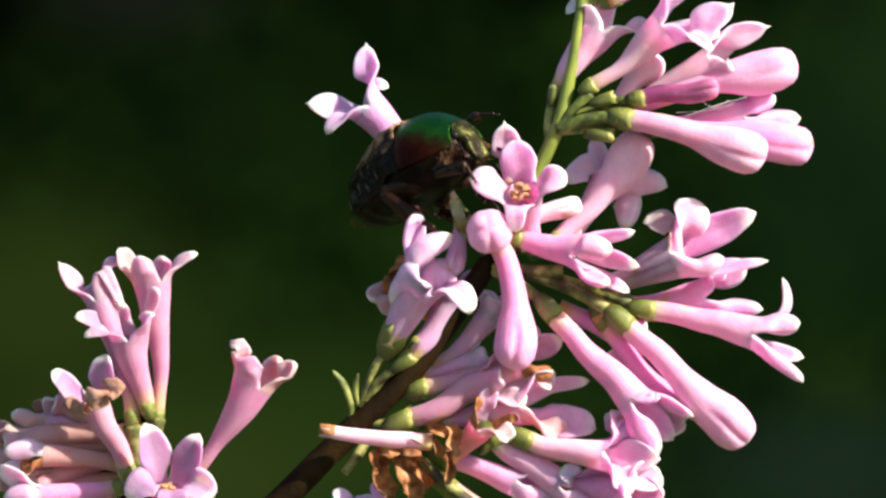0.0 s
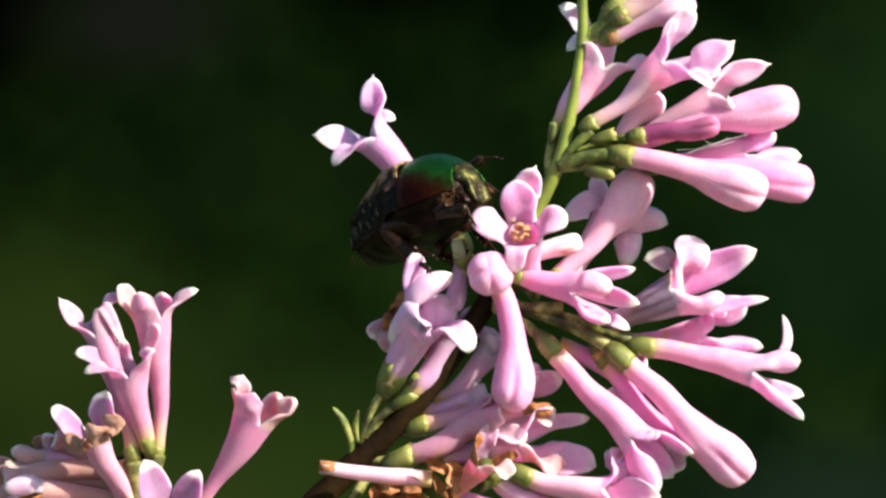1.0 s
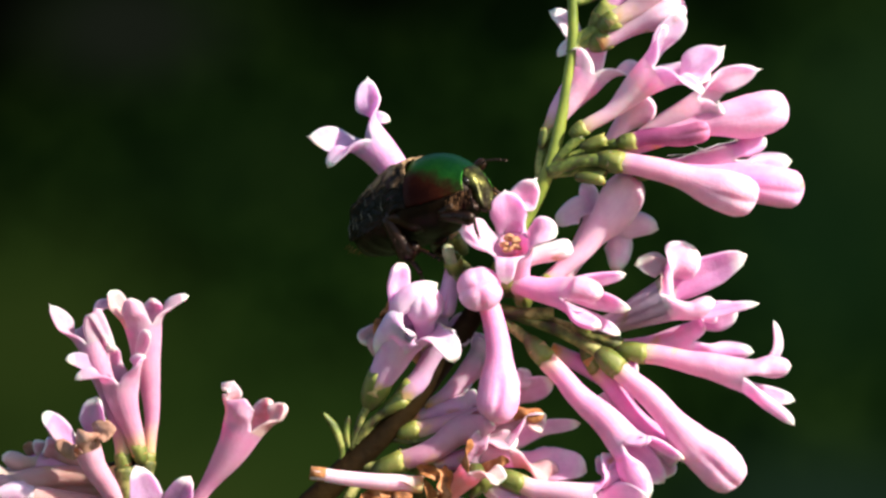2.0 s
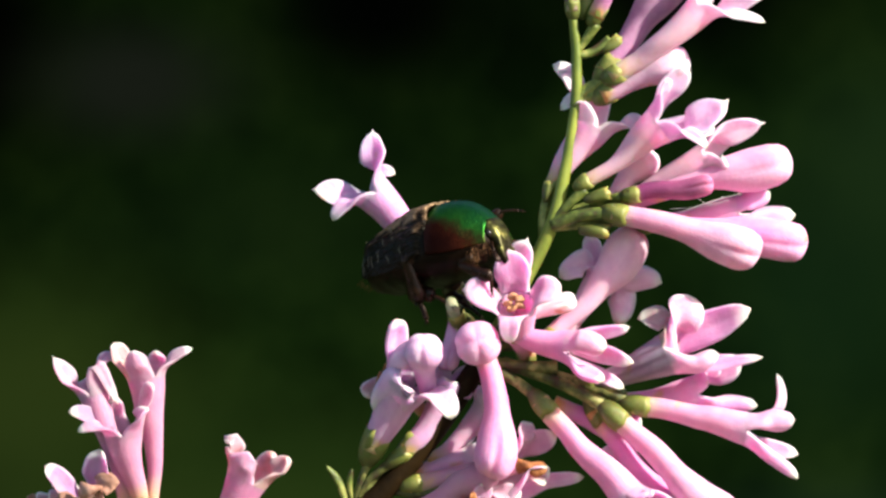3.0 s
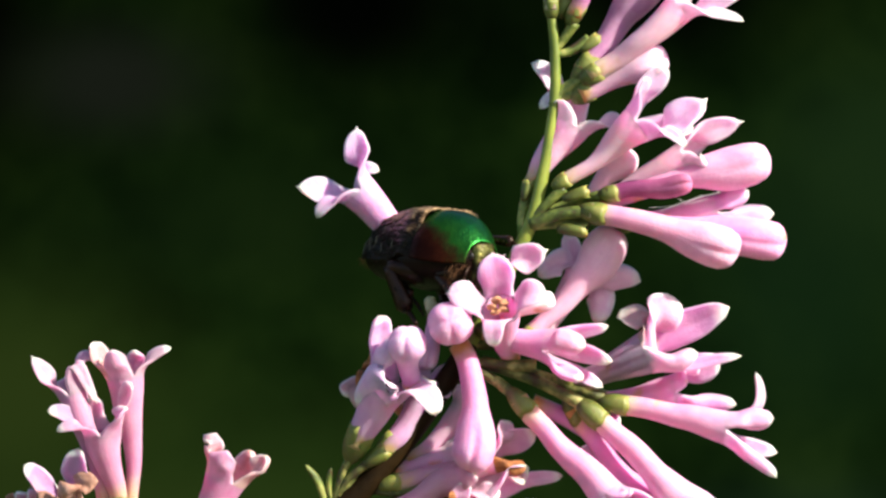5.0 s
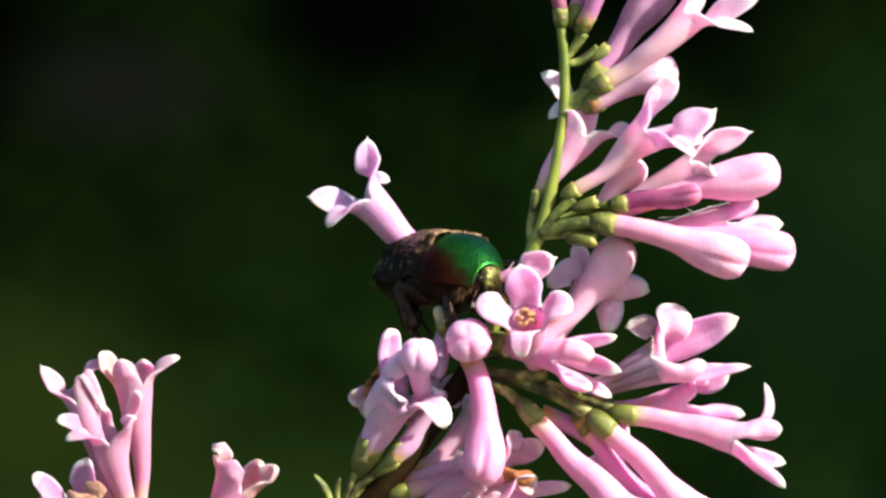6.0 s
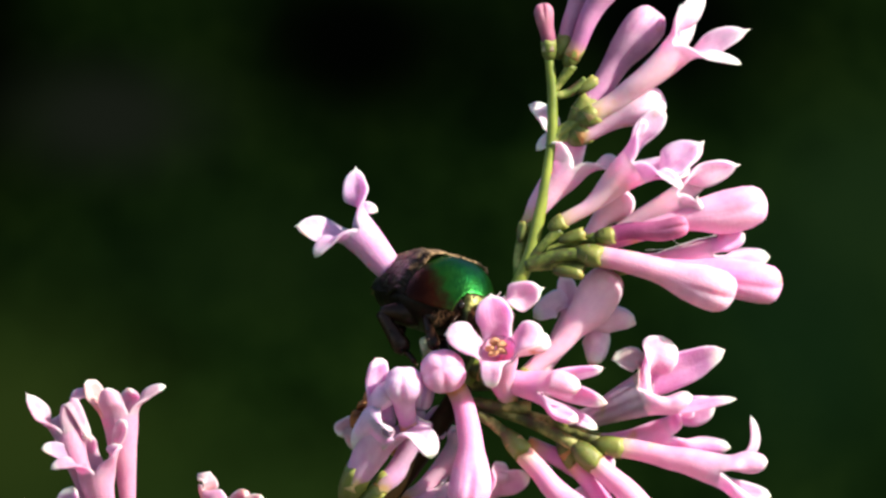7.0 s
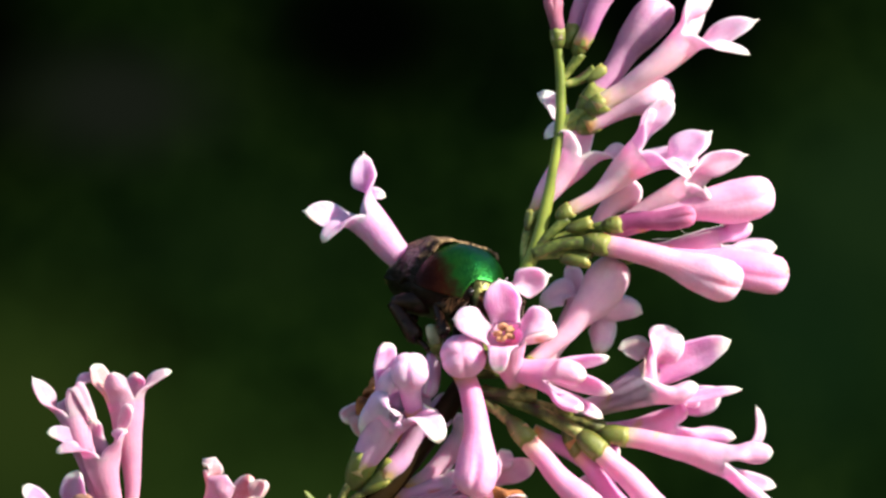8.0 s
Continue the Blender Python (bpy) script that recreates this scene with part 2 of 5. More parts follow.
def corolla(name, parent, label, a, b, c, crooked, r0, r1, flare, mat, lobe, half, cup, crumple, petals, depth):
    """A funnel that parts at its mouth into thick lobes; tube and lobes run into one another without a step."""
    bm = bmesh.new()
    uv = bm.loops.layers.uv.verify()
    n, nv, nu = 18, 10, 18
    whole = [crooked(a * (1 - t) ** 2 + b * 2 * t * (1 - t) + c * t * t, t) for t in (k / n for k in range(n + 1))]
    total = sum((q - p).length for p, q in zip(whole, whole[1:]))
    cut = 1 - min(0.75 * r1 / total, 0.3) if petals else 1.0
    line = [crooked(a * (1 - t) ** 2 + b * 2 * t * (1 - t) + c * t * t, t) for t in (cut * k / n for k in range(n + 1))]
    frames = across_path(line)
    e1, e2, axis = frames[-1]
    top = line[-1]

    def girth(u):
        """Slim, then opening ever wider to the mouth."""
        return r0 + (r1 - r0) * max((u - flare * 0.6) / (1 - flare * 0.6), 0.0) ** 1.35

    # the lobes share the round of the mouth among them, each by its bearing
    lobes = []
    for one in petals:
        out = plan(one[0], one[1], one[2] + depth) - c
        lobes.append([math.atan2(out.dot(e2), out.dot(e1)), plan(one[0], one[1], one[2] + depth), 0.98 * (one[3] if len(one) > 3 else half), one[4] if len(one) > 4 else {}])
    lobes.sort(key=lambda q: q[0])
    for _ in range(12):
        for k in range(len(lobes)):
            gap = (lobes[(k + 1) % len(lobes)][0] - lobes[k][0]) % (2 * math.pi)
            if len(lobes) > 1 and gap < 0.9:
                lobes[k][0] -= (0.9 - gap) / 2
                lobes[(k + 1) % len(lobes)][0] += (0.9 - gap) / 2
    while lobes and len(lobes) < 4:
        gaps = [((lobes[(k + 1) % len(lobes)][0] - lobes[k][0]) % (2 * math.pi) or 2 * math.pi, k) for k in range(len(lobes))]
        gap, k = max(gaps)
        if gap < 2.0:
            break
        way = lobes[k][0] + gap / 2
        lobes.insert(k + 1, [way, c + (e1 * math.cos(way) + e2 * math.sin(way)) * r1 * 1.25 + axis * r1 * 0.5, 0.75 * half, {}])
    count = max(len(lobes), 1)
    spans = []
    for k in range(count):
        if not lobes:
            spans.append((0.0, math.pi, math.pi))
        elif count == 1:
            spans.append((lobes[0][0], math.pi, math.pi))
        else:
            before = ((lobes[k][0] - lobes[k - 1][0]) % (2 * math.pi)) / 2
            after = ((lobes[(k + 1) % count][0] - lobes[k][0]) % (2 * math.pi)) / 2
            spans.append((lobes[k][0], before, after))
    cols = nv if lobes else 24
    angles = []
    for way, before, after in spans:
        for j in range(cols):
            s = 2 * j / cols - 1
            angles.append(way + s * (after if s > 0 else before))
    size = len(angles)
    end_u = 0.45 if petals else 0.88
    rings = []
    for i, (p, (x, y, _)) in enumerate(zip(line, frames)):
        u = cut * i / n
        ring = []
        for w in angles:
            r = girth(u) * (1 + 0.10 * noise.noise(p * 0.02 + Vector((math.cos(w), math.sin(w), 0)) * 0.5) * (1 - smooth(0.5, 0.9, u)))
            ring.append(bm.verts.new(p + (x * math.cos(w) + y * math.sin(w)) * r))
        rings.append(ring)
    tube = []

    def quad(verts, spots, bag):
        face = bm.faces.new(verts)
        for loop, spot in zip(face.loops, spots):
            loop[uv].uv = spot
        bag.append(face)

    for i in range(n):
        for j in range(size):
            k = (j + 1) % size
            quad((rings[i][j], rings[i][k], rings[i + 1][k], rings[i + 1][j]),
                 [(end_u * q / n, t / size) for q, t in ((i, j), (i, j + 1), (i + 1, j + 1), (i + 1, j))], tube)
    quad(rings[0][::-1], [(0, 0.5)] * size, tube)
    # inside, the wall goes down into the throat
    wall = 0.86
    last = inner = [bm.verts.new(top + (v.co - top) * wall) for v in rings[-1]]
    for down, k, u in ((0.35, 0.72, 0.80), (0.85, 0.48, 0.70), (1.1, 0.12, 0.60)):
        ring = [bm.verts.new(top - axis * down * r1 * 0.6 + (v.co - top) * k) for v in rings[-1]]
        for j in range(size):
            quad((last[j], ring[j], ring[(j + 1) % size], last[(j + 1) % size]), [(u, j / size)] * 4, tube)
        last = ring
    quad(last, [(0.6, 0.5)] * size, tube)
    if not lobes:
        for j in range(size):
            quad((rings[-1][j], rings[-1][(j + 1) % size], inner[(j + 1) % size], inner[j]), [(end_u, j / size)] * 4, tube)
    bags = []
    rim_r = girth(cut)
    for number, (way, tip, w_full, opt) in enumerate(lobes):
        before, after = spans[number][1:]
        radial = e1 * math.cos(way) + e2 * math.sin(way)
        root = axis.cross(radial)
        start = top + radial * rim_r
        reach = (tip - c).length
        control = c + radial * r1 * 1.12 + axis * reach * opt.get("lift", 0.42) * 0.55
        curve = bezier(start, control, tip, nu)
        flat_on = (tip - c).cross(Vector((0, 1, 0))).normalized()
        lean = root.dot(flat_on)
        if lean < -0.2 or (abs(lean) <= 0.2 and (tip - c).cross(flat_on).y > 0):
            flat_on.negate()
        face_on = opt.get("face", 0.62)
        across = (root * (1 - face_on) + flat_on * face_on).normalized()
        bend_in, hook, thick = opt.get("cup", cup), opt.get("hook", 0.0), w_full * opt.get("thick", 0.5)
        rough, point, beak = opt.get("crumple", crumple), opt.get("point", 0.5), opt.get("beak", False)
        w_root = rim_r * math.sin(min((before + after) / 2, math.pi / 2))
        first = number * nv
        outer = [[rings[-1][(first + j) % size] for j in range(nv + 1)]]
        inside = [[inner[(first + j) % size] for j in range(nv + 1)]]
        for i in range(1, nu + 1):
            u = i / nu
            p = curve[i]
            tangent = (curve[min(i + 1, nu)] - curve[i - 1]).normalized()
            lead = root.lerp(across, smooth(0.08, 0.6, u))
            side = (lead - tangent * lead.dot(tangent)).normalized()
            up = tangent.cross(side).normalized()
            foot = 1 - smooth(0.0, 0.55, u)
            ru = min(u / (0.93 if beak else 0.99), 1.0)
            blade = max(1 - max((ru - 0.40) / 0.60, 0.0) ** (1.5 / point), 0.0) ** 0.5
            w = (w_root + (w_full - w_root) * smooth(0.0, 0.42, u)) * blade
            if u > 0.8:
                w = max(w, w_full * (0.28 if beak else 0.2) * min((1 - u) / (0.15 if beak else 0.06), 1.0))
            p = p + up * hook * w_full * smooth(0.55, 1.0, u) ** 1.4
            rows = ([], [])
            for j in range(nv + 1):
                s = 2 * j / nv - 1
                curl = 0.22 * smooth(0.65, 1.0, abs(s)) * smooth(0.3, 0.7, u)
                base = p + side * s * w * (1 - 0.1 * curl) + up * (bend_in * s * s + curl) * w
                base -= up * 0.06 * w_full * math.exp(-(s / 0.22) ** 2) * (1 - smooth(0.7, 1, u)) * smooth(0.15, 0.4, u)
                normal = up
                if foot > 0:
                    turn = s * (after if s > 0 else before) * (1 - 0.14 * smooth(0.0, 0.3, u))
                    shell = radial * math.cos(turn) + root * math.sin(turn)
                    rel = p - top
                    base = base.lerp(top + axis * rel.dot(axis) + shell * max(rel.dot(radial), 0.2 * rim_r), foot)
                    normal = up.lerp(-shell, foot).normalized()
                ease = smooth(0.05, 0.4, u)
                base += wobble(base, 0.035, rough * w_full * ease) if rough else wobble(base, 0.020, 0.13 * w_full * ease)
                rim = (1 - abs(s) ** 4) * (1 - smooth(0.9, 1.0, u))
                if j in (0, nv) or i == nu:
                    vert = bm.verts.new(base)
                    rows[0].append(vert), rows[1].append(vert)
                else:
                    deep = (1 - wall) * rim_r * (1 - ease) + thick * ease
                    rows[0].append(bm.verts.new(base - normal * deep * 0.5 * ease * rim))
                    rows[1].append(bm.verts.new(base + normal * deep * (1 - 0.5 * ease) * rim))
            outer.append(rows[0]), inside.append(rows[1])
        bag = []
        for i in range(nu):
            for j in range(nv):
                for grid, flip in ((outer, False), (inside, True)):
                    spots = [(i, j), (i, j + 1), (i + 1, j + 1), (i + 1, j)]
                    if flip:
                        spots.reverse()
                    seen = []
                    for q, t in spots:
                        if grid[q][t] not in [v for v, _ in seen]:
                            seen.append((grid[q][t], (0.45 + 0.55 * q / nu, t / nv)))
                    if len(seen) > 2 and not bm.faces.get([v for v, _ in seen]):
                        quad([v for v, _ in seen], [t for _, t in seen], bag)
        for j, flip in ((0, False), (nv, True)):
            corner = [outer[0][j], outer[1][j], inside[0][j]]
            if len(set(corner)) == 3 and not bm.faces.get(corner):
                quad(corner[::-1] if flip else corner, [(0.45, 0.5)] * 3, bag)
        bags.append((bag, opt.get("mat", lobe), opt.get("label", "")))
    bm.normal_update()
    normals = {v: v.normal.copy() for v in bm.verts}
    at = place(a)
    ob = linked(name, bm, tube, normals, mat, parent, label, at)
    for bag, stuff, said in bags:
        linked("petal", bm, bag, normals, stuff, ob, said, at)
    bm.free()
    return ob


def floret(parent, foot, mouth, r0, r1, bend=(0, 0, 0), petals=(), mat=None, calyx=1.0, bud=False, half=27.0,
           crumple=0.0, label="", throat=False, lobe=None, name="floret", cup=0.28, twist=0.0, flare=0.35, cleft=0.26):
    """One lilac floret: a tube from its foot to its mouth, a calyx, and its petal lobes, each by its tip; a bud is closed."""
    a, c = plan(*foot), plan(*mouth)
    b = (a + c) / 2 + Vector((bend[0], bend[2], -bend[1]))
    n = 18
    line = bezier(a, b, c, n)
    seed = Vector((foot[0] * 0.13, foot[1] * 0.17, mouth[0] * 0.11))

    def crooked(p, u):
        """Tubes are never quite straight."""
        return p + Vector(noise.noise_vector(p * 0.011 + seed)) * r0 * 0.55 * smooth(0.0, 0.3, u) * (1 - smooth(0.65, 0.95, u))
    line = [crooked(p, k / n) for k, p in enumerate(line)]
    end_axis = (line[-1] - line[-2]).normalized()
    foot_axis = (line[1] - line[0]).normalized()
    bm = bmesh.new()
    lobe = lobe or mat
    if bud:
        length = sum((q - p).length for p, q in zip(line, line[1:]))
        ends = [i / n for i in range(n)] + [1 - 0.03, 1 - 0.012, 1.0]
        path = [crooked(a * (1 - t) ** 2 + b * 2 * t * (1 - t) + c * t * t, t) for t in ends]

        def radius(i, w):
            u = ends[i]
            r = r0 + (r1 - r0) * (0.30 * smooth(0.1, 0.7, u) + 0.70 * smooth(0.46, 0.82, u))
            back = (1 - u) * length
            if back < r1:
                r *= math.sqrt(max(1 - (1 - back / r1) ** 2.4, 0.015))
            groove = abs(math.cos(2 * w + twist)) ** 24 * smooth(0.60, 0.86, u) * (0.75 + 0.4 * math.sin(w + seed.x))
            return r * (1 - cleft * groove) * (1 + 0.02 * math.cos(4 * w + 2 * twist + math.pi) * smooth(0.6, 1, u)) * (1 + 0.08 * noise.noise(path[i] * 0.02 + Vector((math.cos(w), math.sin(w), 0)) * 0.5))
        tips = sweep(bm, path, radius, 48, (True, True), us=[0.9 * t for t in ends])
        for u, ring in zip(ends, tips):
            push = r1 * min(0.5 * cleft, 0.13) * smooth(0.80, 0.94, u) * (1 - 0.75 * smooth(0.96, 1.0, u))
            for k, vert in enumerate(ring):
                vert.co += end_axis * push * (1 - abs(math.cos(4 * math.pi * k / 48 + twist)) ** 2.5)
        ob = part(name, bm, mat, parent, label, origin=a)
    else:
        bm.free()
        ob = corolla(name, parent, label, a, b, c, crooked, r0, r1, flare, mat, lobe, half, cup, crumple, petals, mouth[2])
    if calyx:
        part("calyx", calyx_mesh(a, foot_axis, r0 * min(max(1.0 * calyx, 1.05), 1.12), r0 * 3.2 * calyx), CALYX, ob, "green toothed calyx")
    if throat:
        bm = bmesh.new()
        for k in range(5):
            w = k * 2.4
            spot = c - end_axis * r1 * (0.55 + 0.12 * (k % 2)) + (across_path(line)[-1][0] * math.cos(w) + across_path(line)[-1][1] * math.sin(w)) * r1 * 0.24
            blob = bmesh.ops.create_icosphere(bm, subdivisions=2, radius=r1 * 0.17)
            for vert in blob["verts"]:
                vert.co = Vector((vert.co.x * 1.2, vert.co.y, vert.co.z * 0.8)) + spot + wobble(vert.co + spot, 0.12, r1 * 0.16)
        part("anther", bm, OCHRE, ob, "ochre pollen-dusted anthers")
    return ob


def twig(name, points, radii, mat, parent, label="", seg=12, rough=0.09, origin=None):
    """A tapered stem through points of the plan."""
    line = spline([plan(*p) for p in points], 6)
    n = len(line) - 1

    def radius(i, w):
        f = i / n * (len(radii) - 1)
        k = min(int(f), len(radii) - 2)
        r = radii[k] + (radii[k + 1] - radii[k]) * (f - k)
        return r * (1 + rough * noise.noise(line[i] * 0.03 + Vector((math.cos(w), math.sin(w), 0))))
    bm = bmesh.new()
    sweep(bm, line, radius, seg)
    return part(name, bm, mat, parent, label, origin=origin)


def empty(name, at):
    ob = new(name)
    ob.empty_display_size = 0.01
    ob.location = at
    ORIGIN[ob] = Vector(at)
    return ob


# ---- ground and far background ----


def ground_material():
    m = Nodes("lawn")
    col = m.ramp(m.noise(0.8, 6.0), [(0.3, (0.030, 0.050, 0.014)), (0.6, (0.055, 0.085, 0.022)), (0.8, (0.085, 0.095, 0.035))])
    m.link(col, m.bsdf.inputs["Base Color"])
    m.bsdf.inputs["Roughness"].default_value = 0.9
    m.bump(m.noise(30.0, 6.0), 0.8, 0.03)
    return m.mat


def ground():
    bm = bmesh.new()
    size, n = 300.0, 60
    grid = [[None] * (n + 1) for _ in range(n + 1)]
    for i in range(n + 1):
        for j in range(n + 1):
            x, y = (math.copysign(abs(2 * k / n - 1) ** 3, 2 * k / n - 1) * size for k in (i, j))
            grid[i][j] = bm.verts.new((x, y, 0.02 * noise.noise(Vector((x, y, 0)) * 1.5)))
    for i in range(n):
        for j in range(n):
            bm.faces.new((grid[i][j], grid[i + 1][j], grid[i + 1][j + 1], grid[i][j + 1]))
    mesh = bpy.data.meshes.new("ground")
    bm.to_mesh(mesh)
    bm.free()
    mesh.materials.append(ground_material())
    tagged(new("ground", mesh), "shaded green lawn under the lilac bush", "ground", kind="structure")


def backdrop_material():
    """Dark garden greenery far behind, wholly out of focus, as a glowing sheet: light and shade painted in soft patches
    of green, grey and near black.
    """
    m = Nodes("glowing_painted_greenery")
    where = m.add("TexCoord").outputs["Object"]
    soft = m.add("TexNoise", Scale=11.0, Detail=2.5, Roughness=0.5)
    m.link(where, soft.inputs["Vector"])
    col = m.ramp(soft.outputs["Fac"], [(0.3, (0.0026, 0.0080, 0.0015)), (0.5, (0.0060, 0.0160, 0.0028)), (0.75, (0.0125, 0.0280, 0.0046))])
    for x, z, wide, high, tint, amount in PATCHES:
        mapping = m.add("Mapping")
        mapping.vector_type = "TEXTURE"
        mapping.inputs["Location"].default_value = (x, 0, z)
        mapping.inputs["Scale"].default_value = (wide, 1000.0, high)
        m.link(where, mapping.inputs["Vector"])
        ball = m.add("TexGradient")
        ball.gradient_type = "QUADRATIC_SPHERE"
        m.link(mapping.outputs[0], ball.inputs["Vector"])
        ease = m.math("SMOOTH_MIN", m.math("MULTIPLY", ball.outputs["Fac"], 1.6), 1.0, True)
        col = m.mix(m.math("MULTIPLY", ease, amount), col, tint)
    # the sheet glows by itself, so sun and sky don't set its brightness
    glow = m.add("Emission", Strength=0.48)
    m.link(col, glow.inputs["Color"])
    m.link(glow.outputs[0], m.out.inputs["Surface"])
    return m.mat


# soft patches of painted light and shade: x, z, half width, half height in metres, colour, strength
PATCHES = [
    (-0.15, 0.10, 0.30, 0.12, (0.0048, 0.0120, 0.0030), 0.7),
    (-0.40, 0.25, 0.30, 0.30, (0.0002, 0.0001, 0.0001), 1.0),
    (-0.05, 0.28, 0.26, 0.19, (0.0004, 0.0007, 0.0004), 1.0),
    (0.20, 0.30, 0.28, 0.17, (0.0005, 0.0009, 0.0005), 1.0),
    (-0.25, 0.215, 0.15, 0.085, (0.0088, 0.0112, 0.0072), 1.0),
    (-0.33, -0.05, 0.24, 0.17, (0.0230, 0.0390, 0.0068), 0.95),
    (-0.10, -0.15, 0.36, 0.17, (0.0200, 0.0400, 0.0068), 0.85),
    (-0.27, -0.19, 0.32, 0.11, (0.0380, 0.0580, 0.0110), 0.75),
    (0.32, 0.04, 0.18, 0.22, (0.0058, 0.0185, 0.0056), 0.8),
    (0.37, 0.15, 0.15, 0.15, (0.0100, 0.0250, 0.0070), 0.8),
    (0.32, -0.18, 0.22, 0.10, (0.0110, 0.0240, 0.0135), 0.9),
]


def backdrop():
    bm = bmesh.new()
    r, n = 3.4, 24
    cols = []
    for i in range(n + 1):
        w = radians(-60 + 120 * i / n)
        p = Vector((r * math.sin(w), r * math.cos(w) - 0.43877, 0))
        cols.append((bm.verts.new(p), bm.verts.new(p + Vector((0, 0.12, 0)) + Vector((0, 0, 2.9)))))
    for (a, b), (c, d) in zip(cols, cols[1:]):
        bm.faces.new((a, c, d, b))
    for v in bm.verts:
        v.co.z -= 1.2
    mesh = bpy.data.meshes.new("backdrop")
    bm.to_mesh(mesh)
    bm.free()
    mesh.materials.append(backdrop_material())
    ob = tagged(new("backdrop", mesh), "self-glowing backdrop painted as dark blurred garden greenery far behind the flowers", "background", kind="structure")
    ob.location.z = 1.2


ground()
backdrop()

# ---- the upright lilac panicle ----
main = tagged(empty("lilac_panicle", (-0.10, 0.02, 0.0)), "pink lilac flower panicle on a dark brown stem", "flower")
twig("stem", [(-900, 20840, 340), (-600, 12000, 200), (60, 1700, 80), (330, 1080, 30), (505, 880, 5), (620, 765, 0), (742, 640, 0), (845, 495, 0), (878, 440, 3)],
     [60, 52, 34, 28, 25, 23, 22, 20, 16], BARK, main, "dark brown woody stem", 14)
axis = twig("axis", [(874, 447, 3), (905, 390, 5), (965, 275, 5), (990, 215, 0), (1012, 120, 0), (1028, 10, 0), (1029, -70, 0), (1022, -150, 0)],
            [15, 14, 12, 12, 10, 9.5, 9, 8], STALK, main, "bright green flower axis")

F = {}
# top of the panicle
F["u1"] = floret(main, (1023, -150, -2), (1010, -236, -6), 13, 18, mat=DEEP, bud=True, calyx=0.95, label="deep purple closed bud")
F["u2a"] = floret(main, (1044, -155, 6), (1096, -300, 20), 13, 24, mat=MAUVE, bud=True, calyx=1.1)
F["u2b"] = floret(main, (1062, -140, -8), (1150, -320, -30), 15, 30, mat=MAUVE, bud=True, calyx=0.95)
F["u3"] = floret(main, (1078, -40, 12), (1212, -224, 30), 20, 38, mat=MAUVE, bud=True, calyx=1.0, label="mauve plump closed bud")
F["u4"] = floret(main, (1090, -33, -14), (1267, -171, -34), 17, 31, bend=(8, 6, 0), mat=PALE, calyx=0.75, half=27, flare=0.2,
                 petals=[(1292, -262, 10, 25), (1379, -194, -14, 27, {"lift": 0.15, "beak": True}), (1363, -127, -24, 13, {"hook": 0.5, "lift": 0.1}), (1262, -236, 70, 20)])
F["u5"] = floret(main, (1074, 0, 4), (1228, -68, -2), 18, 33, mat=PALE, bud=True, calyx=0.8, bend=(-4, -6, 0))
F["u6"] = floret(main, (986, 160, 16), (1075, 22, 22), 14, 47, mat=PALE, flare=0.0, calyx=1.0, half=26, bend=(-2, 4, 0),
                 petals=[(988, -56, 12, 21), (1002, 26, -8, 15), (1149, 62, -10, 21, {"hook": -0.4, "lift": 0.3}), (1090, -60, 40, 26)])
# the whorl of the middle node
F["m1"] = floret(main, (1037, 158, -14), (1202, 30, -30), 13, 44, flare=0.45, bend=(6, 10, 0), mat=PALE, lobe=LILAC, calyx=0.85,
                 petals=[(1228, -53, 6, 26, {"lift": 0.4}), (1296, 4, -10, 38, {"hook": -0.2, "beak": True, "lift": 0.25}), (1260, 92, -40, 13, {"lift": 0.1, "hook": 0.3}), (1186, -32, -30, 13, {"hook": 0.4}), (1272, 66, 14, 26)])
F["m2"] = floret(main, (1080, 192, 40), (1164, 98, 70), 12, 36, mat=PALE, bud=True, calyx=0, cleft=0.06)
F["m3"] = floret(main, (1090, 200, 14), (1410, 112, 10), 14, 40, bend=(0, -8, 0), mat=PINK, bud=True, calyx=0.9, twist=-0.25)
F["m3b"] = floret(main, (1110, 190, 36), (1284, 104, 20), 13, 40, mat=PALE, calyx=0, flare=0.3, petals=[(1366, 46, 6, 27, {"beak": True, "lift": 0.2}), (1384, 130, 20, 26), (1298, 58, 30, 22), (1300, 122, -34, 24, {"hook": 0.5, "lift": 0.3})])
F["m4"] = floret(main, (1122, 176, -22), (1272, 155, -42), 15, 20, mat=DEEP, bud=True, calyx=0.8, lobe=PINK, label="deep magenta slim bud")
F["m5"] = floret(main, (1092, 208, -26), (1354, 281, -50), 18, 39, bend=(10, -10, 0), mat=PINK, bud=True, calyx=0.95, twist=-0.55)
F["m6"] = floret(main, (1090, 215, 14), (1438, 262, 16), 15, 36, bend=(0, -6, 0), mat=PINK, bud=True, calyx=1.0, twist=-0.5)
F["m7"] = floret(main, (1140, 232, 40), (1330, 200, 50), 15, 28, mat=PINK, calyx=0.8, petals=[(1418, 210, 0, 26), (1372, 168, -10, 22), (1350, 238, 20, 22), (1316, 168, -14, 16)])
